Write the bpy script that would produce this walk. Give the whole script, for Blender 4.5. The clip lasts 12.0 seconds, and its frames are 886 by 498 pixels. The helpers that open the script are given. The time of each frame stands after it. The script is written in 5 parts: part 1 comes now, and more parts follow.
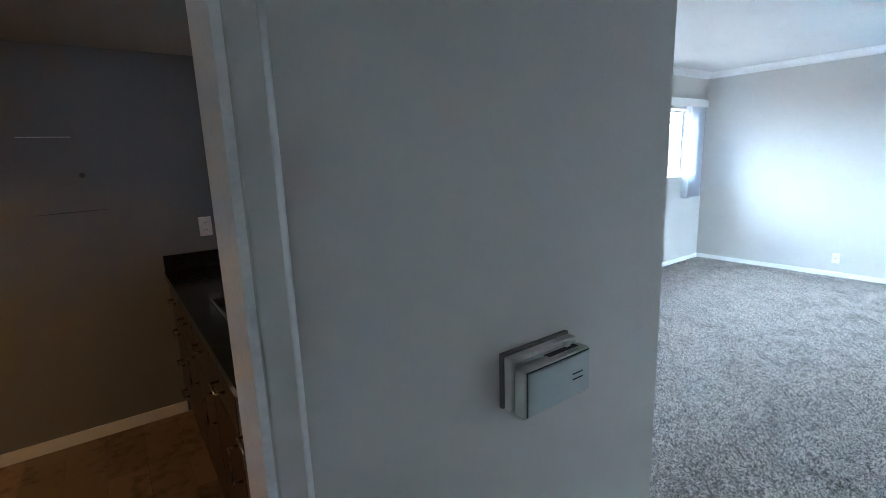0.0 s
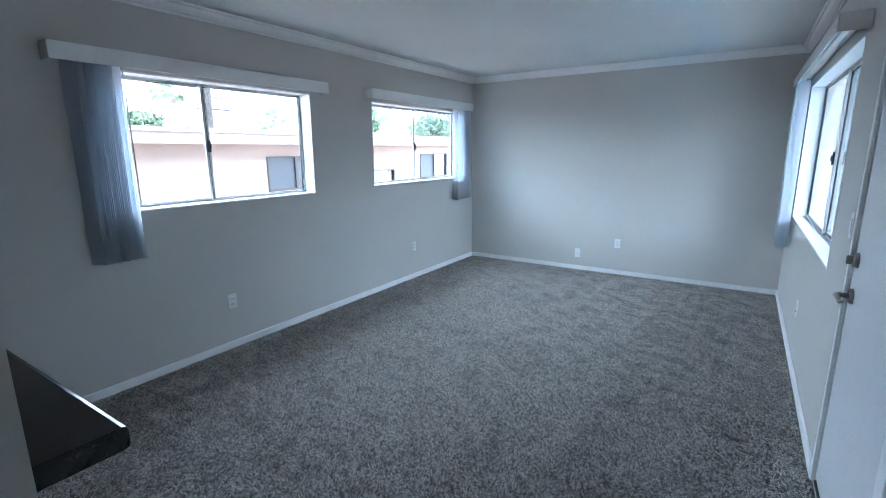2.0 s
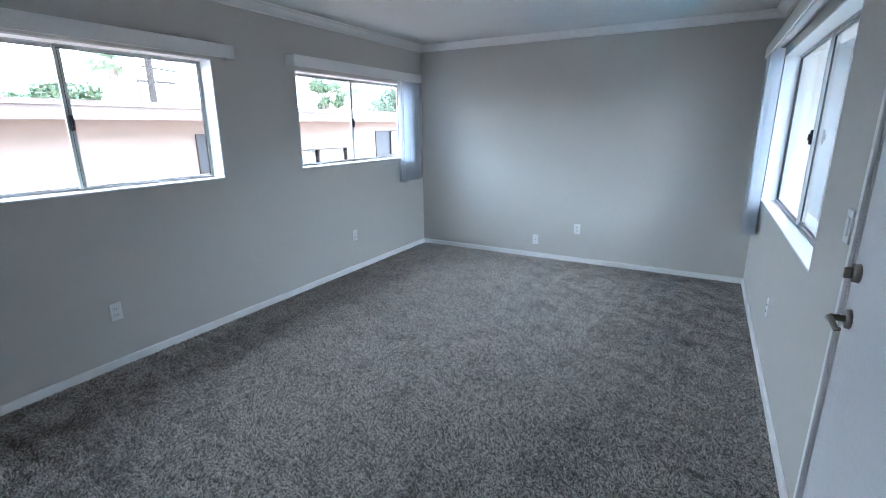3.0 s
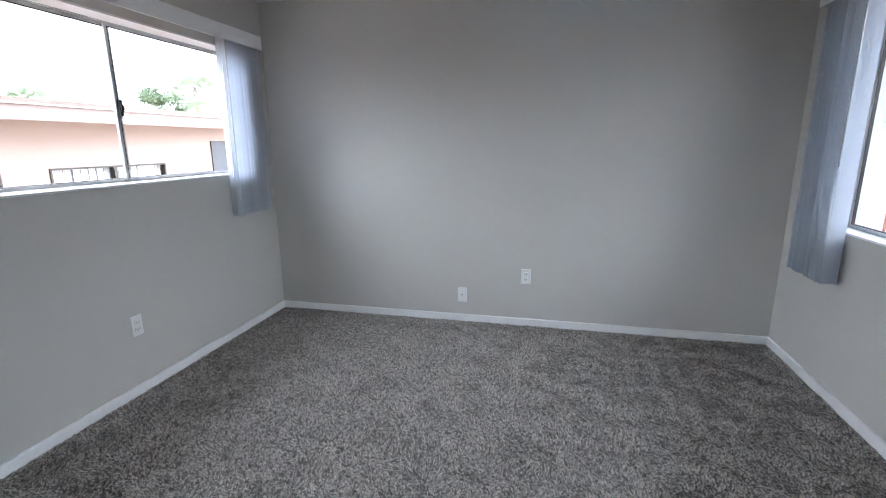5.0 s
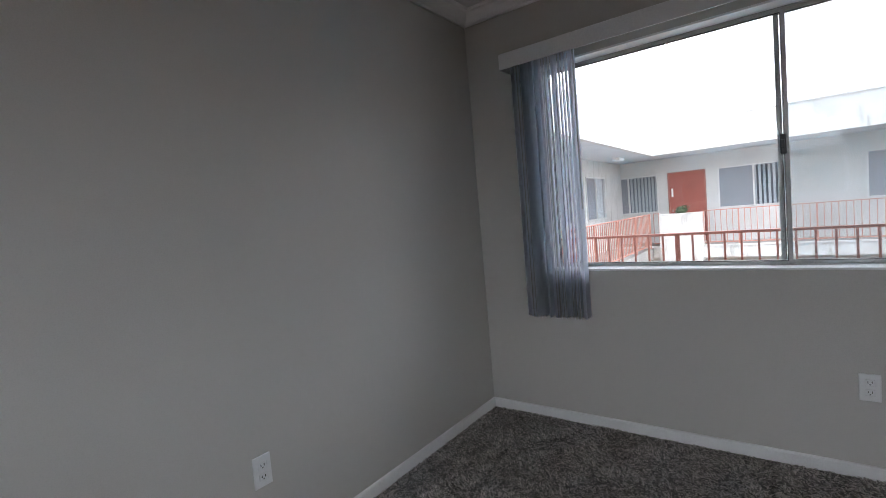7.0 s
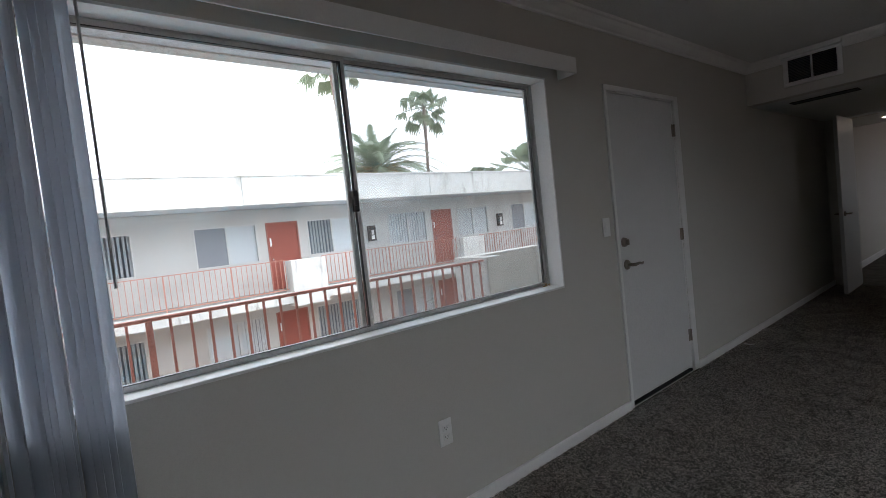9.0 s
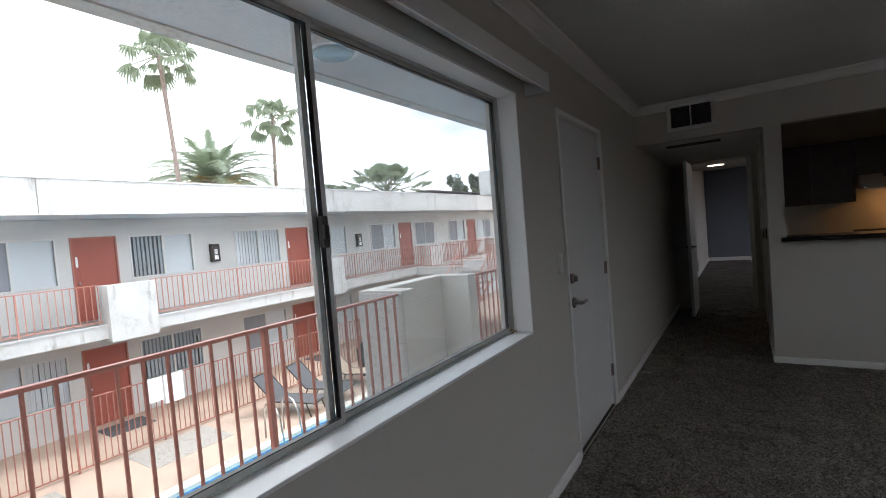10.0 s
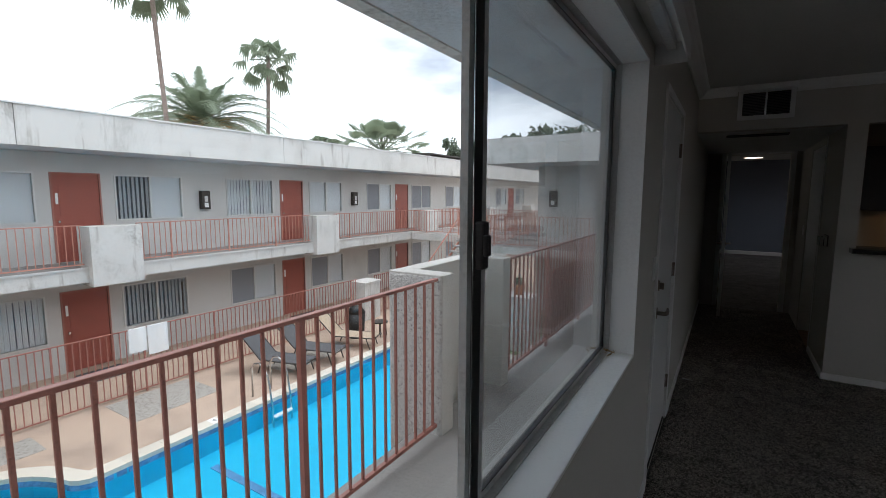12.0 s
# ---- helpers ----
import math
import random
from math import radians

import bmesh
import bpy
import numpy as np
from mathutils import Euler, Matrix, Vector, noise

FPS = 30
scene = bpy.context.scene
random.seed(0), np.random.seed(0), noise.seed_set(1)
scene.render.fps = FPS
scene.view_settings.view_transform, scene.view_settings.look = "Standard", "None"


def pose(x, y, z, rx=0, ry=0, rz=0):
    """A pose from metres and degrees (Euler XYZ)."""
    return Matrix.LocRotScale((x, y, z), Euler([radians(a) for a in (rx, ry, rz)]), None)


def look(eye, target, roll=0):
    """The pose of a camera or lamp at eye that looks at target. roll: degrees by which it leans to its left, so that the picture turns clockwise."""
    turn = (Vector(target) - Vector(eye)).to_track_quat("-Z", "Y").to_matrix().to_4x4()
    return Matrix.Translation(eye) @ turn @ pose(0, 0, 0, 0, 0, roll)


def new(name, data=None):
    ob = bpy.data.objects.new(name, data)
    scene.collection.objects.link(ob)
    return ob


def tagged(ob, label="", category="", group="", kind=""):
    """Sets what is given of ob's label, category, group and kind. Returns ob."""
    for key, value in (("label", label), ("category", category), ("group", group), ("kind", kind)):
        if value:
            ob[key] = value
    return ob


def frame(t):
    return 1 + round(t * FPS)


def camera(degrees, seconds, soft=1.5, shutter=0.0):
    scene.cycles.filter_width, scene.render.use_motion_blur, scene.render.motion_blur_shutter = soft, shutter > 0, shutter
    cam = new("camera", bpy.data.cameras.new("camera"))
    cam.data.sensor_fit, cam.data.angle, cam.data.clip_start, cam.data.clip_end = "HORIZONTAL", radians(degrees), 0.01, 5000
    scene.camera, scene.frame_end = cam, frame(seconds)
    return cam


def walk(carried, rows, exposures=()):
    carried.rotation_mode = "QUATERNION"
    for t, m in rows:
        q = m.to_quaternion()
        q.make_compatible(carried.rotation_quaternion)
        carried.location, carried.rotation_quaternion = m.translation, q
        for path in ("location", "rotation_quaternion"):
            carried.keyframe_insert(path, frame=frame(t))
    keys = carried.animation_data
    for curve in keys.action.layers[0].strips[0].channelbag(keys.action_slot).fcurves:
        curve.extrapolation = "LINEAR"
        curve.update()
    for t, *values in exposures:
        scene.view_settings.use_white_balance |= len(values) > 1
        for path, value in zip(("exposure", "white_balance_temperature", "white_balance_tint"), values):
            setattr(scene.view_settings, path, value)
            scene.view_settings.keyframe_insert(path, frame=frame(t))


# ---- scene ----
cam = camera(87.3, 12.0, soft=0.75)
PATH = [
    (0, (3.195, 0.239, 1.524), (1.598, 1.38, 1.138), -2.1),
    (0.5, (3.269, 0.408, 1.524), (1.828, 1.74, 1.137), -1.9),
    (1, (3.366, 0.62, 1.54), (2.063, 2.091, 1.17), -0.9),
    (1.5, (3.365, 0.812, 1.535), (2.195, 2.39, 1.159), -0.2),
    (2, (3.308, 1.083, 1.532), (2.248, 2.727, 1.116), -0.4),
    (2.5, (3.281, 1.343, 1.535), (2.301, 3.022, 1.062), -0.4),
    (3, (3.273, 1.698, 1.538), (2.327, 3.384, 1.027), -0.4),
    (5, (2.24, 3.574, 1.367), (1.789, 5.472, 0.926), -0.5),
    (5.5, (1.91, 4.073, 1.318), (1.792, 6.025, 0.899), -1.8),
    (6, (1.537, 4.527, 1.245), (1.999, 6.447, 0.926), -3.2),
    (6.5, (1.265, 4.953, 1.24), (2.363, 6.611, 1.028), -4.2),
    (7, (1.173, 5.414, 1.256), (2.774, 6.605, 1.123), -5.0),
    (7.5, (1.189, 5.862, 1.251), (3.118, 6.385, 1.16), -5.6),
    (9.5, (2.484, 6.356, 1.364), (3.789, 4.843, 1.272), -5.5),
    (10, (2.836, 6.329, 1.431), (3.928, 4.655, 1.355), -4.7),
    (10.5, (3.089, 6.282, 1.478), (3.984, 4.495, 1.392), -3.9),
    (11, (3.318, 6.199, 1.508), (4.143, 4.379, 1.414), -2.2),
    (11.5, (3.414, 6.194, 1.546), (4.332, 4.424, 1.391), -0.8),
    (12, (3.436, 6.191, 1.551), (4.473, 4.497, 1.317), 0.3),
]
EXPOSURES = [(0, 4.3, 4950, 4), (0.6, 3.85, 4900, 3), (1.5, 3.25, 4880, 4), (3.0, 2.95, 5250, 8), (4.0, 2.8, 5650, 11), (5.5, 2.65, 5900, 15), (6.5, 2.2, 6100, 16), (7.5, 1.25, 6250, 16), (8.4, 1.2, 6250, 15), (9.5, 1.1, 6350, 14), (10.5, 1.0, 6300, 15), (11.3, 0.65, 6300, 15), (12.0, 0.2, 6250, 13)]
walk(cam, [(t, look(eye, target, roll)) for t, eye, target, roll in PATH],
     exposures=EXPOSURES)

# ---- world, sun, exposure ----
world = bpy.data.worlds.new("world")
scene.world = world
world.use_nodes = True
wn, wl = world.node_tree.nodes, world.node_tree.links
wn.clear()
w_out = wn.new("ShaderNodeOutputWorld")
w_bg = wn.new("ShaderNodeBackground")
w_sky = wn.new("ShaderNodeTexSky")
w_sky.sky_type, w_sky.sun_disc = "NISHITA", False
w_sky.sun_elevation, w_sky.sun_rotation = radians(58), radians(200)
w_tc = wn.new("ShaderNodeTexCoord")
w_map = wn.new("ShaderNodeMapping")
w_map.inputs["Scale"].default_value = (1.0, 1.0, 2.6)
w_noise = wn.new("ShaderNodeTexNoise")
w_noise.inputs["Scale"].default_value, w_noise.inputs["Detail"].default_value = 2.2, 6
w_ramp = wn.new("ShaderNodeValToRGB")
w_ramp.color_ramp.elements[0].position, w_ramp.color_ramp.elements[0].color = 0.34, (0.13, 0.13, 0.13, 1)
w_ramp.color_ramp.elements[1].position, w_ramp.color_ramp.elements[1].color = 0.56, (1, 1, 1, 1)
w_mix = wn.new("ShaderNodeMix")
w_mix.data_type = "RGBA"
w_mix.inputs["B"].default_value = (24.8, 25.4, 26.2, 1)
w_sep = wn.new("ShaderNodeSeparateXYZ")
w_thin = wn.new("ShaderNodeMath")
w_thin.operation = "MULTIPLY_ADD"
w_thin.inputs[1].default_value, w_thin.inputs[2].default_value = 0.62, 0.49
w_cover = wn.new("ShaderNodeMath")
wl.new(w_tc.outputs["Generated"], w_sep.inputs[0])
wl.new(w_sep.outputs["Y"], w_thin.inputs[0])
wl.new(w_noise.outputs["Fac"], w_cover.inputs[0])
wl.new(w_thin.outputs[0], w_cover.inputs[1])
wl.new(w_tc.outputs["Generated"], w_map.inputs["Vector"])
wl.new(w_map.outputs["Vector"], w_noise.inputs["Vector"])
wl.new(w_cover.outputs[0], w_ramp.inputs["Fac"])
wl.new(w_ramp.outputs["Color"], w_mix.inputs["Factor"])
wl.new(w_sky.outputs["Color"], w_mix.inputs["A"])
wl.new(w_mix.outputs["Result"], w_bg.inputs["Color"])
w_bg.inputs["Strength"].default_value = 0.07
wl.new(w_bg.outputs["Background"], w_out.inputs["Surface"])

sun = new("sun", bpy.data.lights.new("sun", "SUN"))
sun.data.energy, sun.data.angle, sun.data.color = 0.8, radians(14), (1.0, 0.96, 0.9)
sun.matrix_basis = look((0, 0, 60), (10, 22, 20))


# ---- materials ----
def mat(name, color, rough=0.6, metal=0.0, var=0.12, big=1.5, small=60.0, bump=0.15, depth=0.002, spec=0.5, tint=None, island=0.0):
    """Two scales of colour variation and a fine relief."""
    m = bpy.data.materials.new(name)
    m.use_nodes = True
    n, l = m.node_tree.nodes, m.node_tree.links
    p = n["Principled BSDF"]
    tc = n.new("ShaderNodeTexCoord")
    a, b = n.new("ShaderNodeTexNoise"), n.new("ShaderNodeTexNoise")
    a.inputs["Scale"].default_value, a.inputs["Detail"].default_value = big, 5
    b.inputs["Scale"].default_value, b.inputs["Detail"].default_value = small, 3
    l.new(tc.outputs["Object"], a.inputs["Vector"])
    l.new(tc.outputs["Object"], b.inputs["Vector"])
    add = n.new("ShaderNodeMath")
    add.operation = "ADD"
    l.new(a.outputs["Fac"], add.inputs[0])
    l.new(b.outputs["Fac"], add.inputs[1])
    ramp = n.new("ShaderNodeValToRGB")
    t = tint or color
    lo, hi = ramp.color_ramp.elements
    lo.position, hi.position = 0.7, 1.3
    lo.color = tuple(max(c * (1 - var), 0) for c in t) + (1,)
    hi.color = tuple(min(c * (1 + var), 1) for c in color) + (1,)
    l.new(add.outputs[0], ramp.inputs["Fac"])
    col = ramp.outputs["Color"]
    if island:
        info = n.new("ShaderNodeObjectInfo")
        mul = n.new("ShaderNodeMath")
        mul.operation = "MULTIPLY_ADD"
        mul.inputs[1].default_value, mul.inputs[2].default_value = 2 * island, 1 - island
        l.new(info.outputs["Random"], mul.inputs[0])
        vm = n.new("ShaderNodeVectorMath")
        vm.operation = "SCALE"
        l.new(col, vm.inputs[0])
        l.new(mul.outputs[0], vm.inputs["Scale"])
        col = vm.outputs["Vector"]
    l.new(col, p.inputs["Base Color"])
    p.inputs["Roughness"].default_value, p.inputs["Metallic"].default_value = rough, metal
    p.inputs["Specular IOR Level"].default_value = spec
    if bump:
        bp = n.new("ShaderNodeBump")
        bp.inputs["Strength"].default_value, bp.inputs["Distance"].default_value = bump, depth
        l.new(b.outputs["Fac"], bp.inputs["Height"])
        l.new(bp.outputs["Normal"], p.inputs["Normal"])
    return m


def glass_mat(name, tint=(0.96, 0.98, 0.98), gloss=1.0):
    m = bpy.data.materials.new(name)
    m.use_nodes = True
    n, l = m.node_tree.nodes, m.node_tree.links
    n.clear()
    out, mix = n.new("ShaderNodeOutputMaterial"), n.new("ShaderNodeMixShader")
    tr, gl, lw = n.new("ShaderNodeBsdfTransparent"), n.new("ShaderNodeBsdfGlossy"), n.new("ShaderNodeLayerWeight")
    tr.inputs["Color"].default_value = (*tint, 1)
    gl.inputs["Roughness"].default_value = 0.02
    lw.inputs["Blend"].default_value = 0.5
    po, ma = n.new("ShaderNodeMath"), n.new("ShaderNodeMath")
    po.operation, ma.operation = "POWER", "MULTIPLY_ADD"
    po.inputs[1].default_value, ma.inputs[1].default_value, ma.inputs[2].default_value = 5.0, 0.9 * gloss, 0.03 * gloss
    l.new(lw.outputs["Facing"], po.inputs[0])
    l.new(po.outputs[0], ma.inputs[0])
    l.new(ma.outputs[0], mix.inputs[0])
    l.new(tr.outputs[0], mix.inputs[1])
    l.new(gl.outputs[0], mix.inputs[2])
    l.new(mix.outputs[0], out.inputs["Surface"])
    return m


def glow_mat(name, color, strength):
    m = bpy.data.materials.new(name)
    m.use_nodes = True
    p = m.node_tree.nodes["Principled BSDF"]
    p.inputs["Base Color"].default_value = (0.8, 0.8, 0.8, 1)
    p.inputs["Emission Color"].default_value = (*color, 1)
    p.inputs["Emission Strength"].default_value = strength
    return m


M_WALL = mat("greige wall paint", (0.605, 0.585, 0.545), 0.55, var=0.03, big=0.8, small=220, bump=0.12, depth=0.0012, spec=0.35)
M_DARKWALL = mat("charcoal wall paint", (0.20, 0.20, 0.21), 0.55, var=0.06, big=0.9, small=200, bump=0.12, depth=0.0012, spec=0.4)
M_BLUEWALL = mat("slate wall paint", (0.16, 0.18, 0.22), 0.6, var=0.05, big=0.9, small=200, bump=0.1, depth=0.001)
M_WHITE = mat("white gloss paint", (0.87, 0.87, 0.86), 0.35, var=0.03, big=3, small=90, bump=0.06, depth=0.001)
M_TRIM = mat("white trim paint", (0.89, 0.885, 0.875), 0.35, var=0.04, big=4, small=120, bump=0.06, depth=0.001)
M_DOOR = mat("white door paint", (0.74, 0.74, 0.74), 0.38, var=0.03, big=1.2, small=70, bump=0.06, depth=0.001)
M_CEIL = mat("textured ceiling paint", (0.73, 0.73, 0.72), 0.9, var=0.05, big=1.0, small=95, bump=0.6, depth=0.006, spec=0.2)
# less than half as bright as M_CEIL, for the kitchen only
M_KCEIL = mat("darker tan ceiling", (0.34, 0.31, 0.275), 0.85, var=0.06, big=1.0, small=95, bump=0.3, depth=0.003, spec=0.2)


def carpet_mat():
    """Shag pile: brushed patches, tuft grain and fibre relief."""
    m = mat("grey shag carpet", (0.30, 0.285, 0.27), 0.95, bump=0, spec=0.1)
    n, l = m.node_tree.nodes, m.node_tree.links
    p = n["Principled BSDF"]
    tc = n.new("ShaderNodeTexCoord")
    total = None
    for scale, weight, detail, warp in ((3.2, 0.55, 4, 1.2), (14.0, 0.5, 4, 0.8), (75.0, 0.75, 2, 0.3), (190.0, 0.7, 2, 0.0)):
        t = n.new("ShaderNodeTexNoise")
        t.inputs["Scale"].default_value, t.inputs["Detail"].default_value, t.inputs["Distortion"].default_value = scale, detail, warp
        l.new(tc.outputs["Object"], t.inputs["Vector"])
        q = n.new("ShaderNodeMath")
        q.operation = "MULTIPLY_ADD"
        q.inputs[1].default_value = weight
        q.inputs[2].default_value = -weight / 2
        l.new(t.outputs["Fac"], q.inputs[0])
        if total is None:
            total = q.outputs[0]
        else:
            s = n.new("ShaderNodeMath")
            l.new(total, s.inputs[0])
            l.new(q.outputs[0], s.inputs[1])
            total = s.outputs[0]
    ramp = n.new("ShaderNodeValToRGB")
    lo, hi = ramp.color_ramp.elements
    lo.position, lo.color = 0.22, (0.07, 0.065, 0.06, 1)
    hi.position, hi.color = 0.78, (0.26, 0.245, 0.23, 1)
    half = n.new("ShaderNodeMath")
    half.inputs[1].default_value = 0.5
    l.new(total, half.inputs[0])
    l.new(half.outputs[0], ramp.inputs["Fac"])
    l.new(ramp.outputs["Color"], p.inputs["Base Color"])
    bp = n.new("ShaderNodeBump")
    bp.inputs["Strength"].default_value, bp.inputs["Distance"].default_value = 1.0, 0.012
    l.new(half.outputs[0], bp.inputs["Height"])
    l.new(bp.outputs["Normal"], p.inputs["Normal"])
    return m


M_CARPET = carpet_mat()
M_BLIND = mat("pvc blind slat", (0.66, 0.675, 0.70), 0.45, var=0.03, big=2, small=40, bump=0.03)
bn, bl = M_BLIND.node_tree.nodes, M_BLIND.node_tree.links
b_tr, b_mix = bn.new("ShaderNodeBsdfTranslucent"), bn.new("ShaderNodeMixShader")
b_tr.inputs["Color"].default_value = (0.85, 0.875, 0.915, 1)
b_mix.inputs[0].default_value = 0.76
bl.new(bn["Principled BSDF"].outputs[0], b_mix.inputs[1])
bl.new(b_tr.outputs[0], b_mix.inputs[2])
bl.new(b_mix.outputs[0], bn["Material Output"].inputs["Surface"])
M_ALU = mat("anodised aluminium", (0.54, 0.54, 0.53), 0.4, 0.15, var=0.12, big=6, small=120, bump=0.05, depth=0.0008)
M_BLACK = mat("black plastic", (0.02, 0.02, 0.02), 0.4, var=0.1, bump=0.03)
M_GLASS = glass_mat("window glass", gloss=0.4)
M_DUSTY = glass_mat("dusty window glass", (0.74, 0.77, 0.78), 1.0)
dn, dl = M_DUSTY.node_tree.nodes, M_DUSTY.node_tree.links
d_film, d_dust, d_no = dn.new("ShaderNodeMixShader"), dn.new("ShaderNodeBsdfTranslucent"), dn.new("ShaderNodeTexNoise")
d_amt = dn.new("ShaderNodeMath")
d_dust.inputs["Color"].default_value = (0.8, 0.8, 0.78, 1)
d_no.inputs["Scale"].default_value, d_no.inputs["Detail"].default_value = 3.0, 5
d_amt.operation = "MULTIPLY"
d_amt.inputs[1].default_value = 0.07
dl.new(d_no.outputs["Fac"], d_amt.inputs[0])
dl.new(d_amt.outputs[0], d_film.inputs[0])
dl.new(dn["Material Output"].inputs["Surface"].links[0].from_socket, d_film.inputs[1])
dl.new(d_dust.outputs[0], d_film.inputs[2])
dl.new(d_film.outputs[0], dn["Material Output"].inputs["Surface"])
M_PLASTIC = mat("white plastic", (0.86, 0.86, 0.85), 0.35, var=0.02, bump=0.02)
M_SLOT = mat("dark slot", (0.03, 0.03, 0.03), 0.6, var=0.1, bump=0)
M_NICKEL = mat("aged nickel", (0.27, 0.23, 0.20), 0.28, 0.9, var=0.15, big=20, small=200, bump=0.04, depth=0.0006)
M_STEEL = mat("brushed steel", (0.6, 0.6, 0.6), 0.25, 1.0, var=0.05, bump=0.03, depth=0.0004)
M_BEIGE = mat("aged beige plastic", (0.55, 0.54, 0.49), 0.45, var=0.05, big=12, small=150, bump=0.04, depth=0.0006)
M_BROWN = mat("brown bakelite", (0.15, 0.135, 0.12), 0.5, var=0.1, big=12, small=150, bump=0.04, depth=0.0006)
M_SAGE = mat("grey green faceplate", (0.44, 0.49, 0.48), 0.4, var=0.04, big=12, small=150, bump=0.03, depth=0.0006)
M_STONE = mat("black granite", (0.012, 0.012, 0.013), 0.14, var=0.5, big=30, small=260, bump=0.03, depth=0.0005)
M_ESPRESSO = mat("espresso cabinet wood", (0.032, 0.024, 0.02), 0.35, var=0.35, big=5, small=80, bump=0.06, depth=0.0008)
M_PLANK = mat("brown vinyl plank", (0.20, 0.145, 0.105), 0.4, var=0.28, big=3, small=16, bump=0.04, depth=0.001, tint=(0.12, 0.085, 0.06), island=0.18)
M_LED = glow_mat("hall lamp glow", (1.0, 0.82, 0.62), 2.0)
M_HOODLED = glow_mat("hood lamp glow", (1.0, 0.47, 0.14), 13.0)
M_STUCCO = mat("grey stucco", (0.545, 0.54, 0.52), 0.9, var=0.10, big=1.1, small=45, bump=0.5, depth=0.008, spec=0.2)
M_PLANTER = mat("grey planter stucco", (0.58, 0.555, 0.515), 0.9, var=0.10, big=2.0, small=70, bump=0.8, depth=0.008, spec=0.2)
M_FASCIA = mat("weathered white stucco", (0.585, 0.575, 0.55), 0.9, var=0.09, big=1.6, small=30, bump=0.5, depth=0.008, spec=0.2, tint=(0.5, 0.49, 0.46))
fn, fl = M_FASCIA.node_tree.nodes, M_FASCIA.node_tree.links
f_tc, f_map, f_no, f_ramp = fn.new("ShaderNodeTexCoord"), fn.new("ShaderNodeMapping"), fn.new("ShaderNodeTexNoise"), fn.new("ShaderNodeValToRGB")
f_mul = fn.new("ShaderNodeVectorMath")
f_mul.operation = "MULTIPLY"
f_map.inputs["Scale"].default_value = (3.2, 3.2, 0.55)
f_no.inputs["Scale"].default_value, f_no.inputs["Detail"].default_value, f_no.inputs["Roughness"].default_value = 1.6, 6, 0.65
f_ramp.color_ramp.elements[0].position, f_ramp.color_ramp.elements[0].color = 0.56, (1, 1, 1, 1)
f_ramp.color_ramp.elements[1].position, f_ramp.color_ramp.elements[1].color = 0.72, (0.56, 0.54, 0.51, 1)
fl.new(f_tc.outputs["Object"], f_map.inputs["Vector"])
fl.new(f_map.outputs["Vector"], f_no.inputs["Vector"])
fl.new(f_no.outputs["Fac"], f_ramp.inputs["Fac"])
fl.new(fn["Principled BSDF"].inputs["Base Color"].links[0].from_socket, f_mul.inputs[0])
fl.new(f_ramp.outputs["Color"], f_mul.inputs[1])
fl.new(f_mul.outputs["Vector"], fn["Principled BSDF"].inputs["Base Color"])
M_SOFFIT = mat("rough grey soffit", (0.57, 0.59, 0.61), 0.95, var=0.12, big=3, small=38, bump=0.8, depth=0.01, spec=0.2)
M_AGG = mat("exposed pebble render", (0.50, 0.49, 0.47), 0.9, var=0.35, big=40, small=75, bump=1.0, depth=0.02, spec=0.25)
M_REDDOOR = mat("rust red door paint", (0.31, 0.085, 0.06), 0.5, var=0.12, big=3, small=60, bump=0.08, depth=0.001)
M_RAIL = mat("rust red rail paint", (0.33, 0.135, 0.105), 0.5, var=0.2, big=8, small=120, bump=0.12, depth=0.001)
M_RAILFAR = mat("paler coral rail paint", (0.44, 0.20, 0.15), 0.6, var=0.15, big=4, small=90, bump=0.08, depth=0.001)
M_CONC = mat("grey painted concrete", (0.29, 0.275, 0.26), 0.85, var=0.18, big=1.4, small=60, bump=0.25, depth=0.004, spec=0.25)
M_DECK = mat("tan pool deck concrete", (0.45, 0.345, 0.27), 0.85, var=0.16, big=1.0, small=50, bump=0.3, depth=0.004, spec=0.2, tint=(0.37, 0.29, 0.235))
M_PEBBLE = mat("pebble mat", (0.30, 0.28, 0.25), 0.9, var=0.5, big=20, small=60, bump=1, depth=0.02)
M_COPING = mat("pale coping stone", (0.62, 0.57, 0.49), 0.8, var=0.12, big=3, small=60, bump=0.2, depth=0.003, island=0.06)
M_TILE = mat("blue pool tile", (0.09, 0.20, 0.36), 0.2, var=0.3, big=12, small=40, bump=0.1, depth=0.002, island=0.25)
M_POOL = mat("bright blue pool plaster", (0.008, 0.43, 0.66), 0.6, var=0.05, big=0.8, small=6, bump=0.1)
M_WATER = glass_mat("pool water", (0.88, 0.98, 1.0), 0.3)
M_STEP = mat("pale pool step plaster", (0.16, 0.55, 0.68), 0.6, var=0.05, big=0.8, small=6, bump=0.1)
M_ROOMSHADE = mat("painted room darkness", (0.22, 0.235, 0.26), 0.9, var=0.15, bump=0)
M_CURTAIN = mat("pale closed blind", (0.80, 0.80, 0.80), 0.7, var=0.05, bump=0.05)
M_PINK = mat("pink stucco", (0.345, 0.275, 0.243), 0.9, var=0.07, big=1.0, small=50, bump=0.4, depth=0.006, spec=0.2)
M_EAVE = mat("pale pink eave board", (0.29, 0.237, 0.217), 0.8, var=0.1, big=2, small=40, bump=0.1)
M_ROOF = mat("weathered brown roofing", (0.17, 0.13, 0.11), 0.9, var=0.25, big=3, small=60, bump=0.3, depth=0.004)
M_BARK = mat("palm bark", (0.20, 0.165, 0.145), 0.95, var=0.35, big=6, small=30, bump=0.6, depth=0.02)
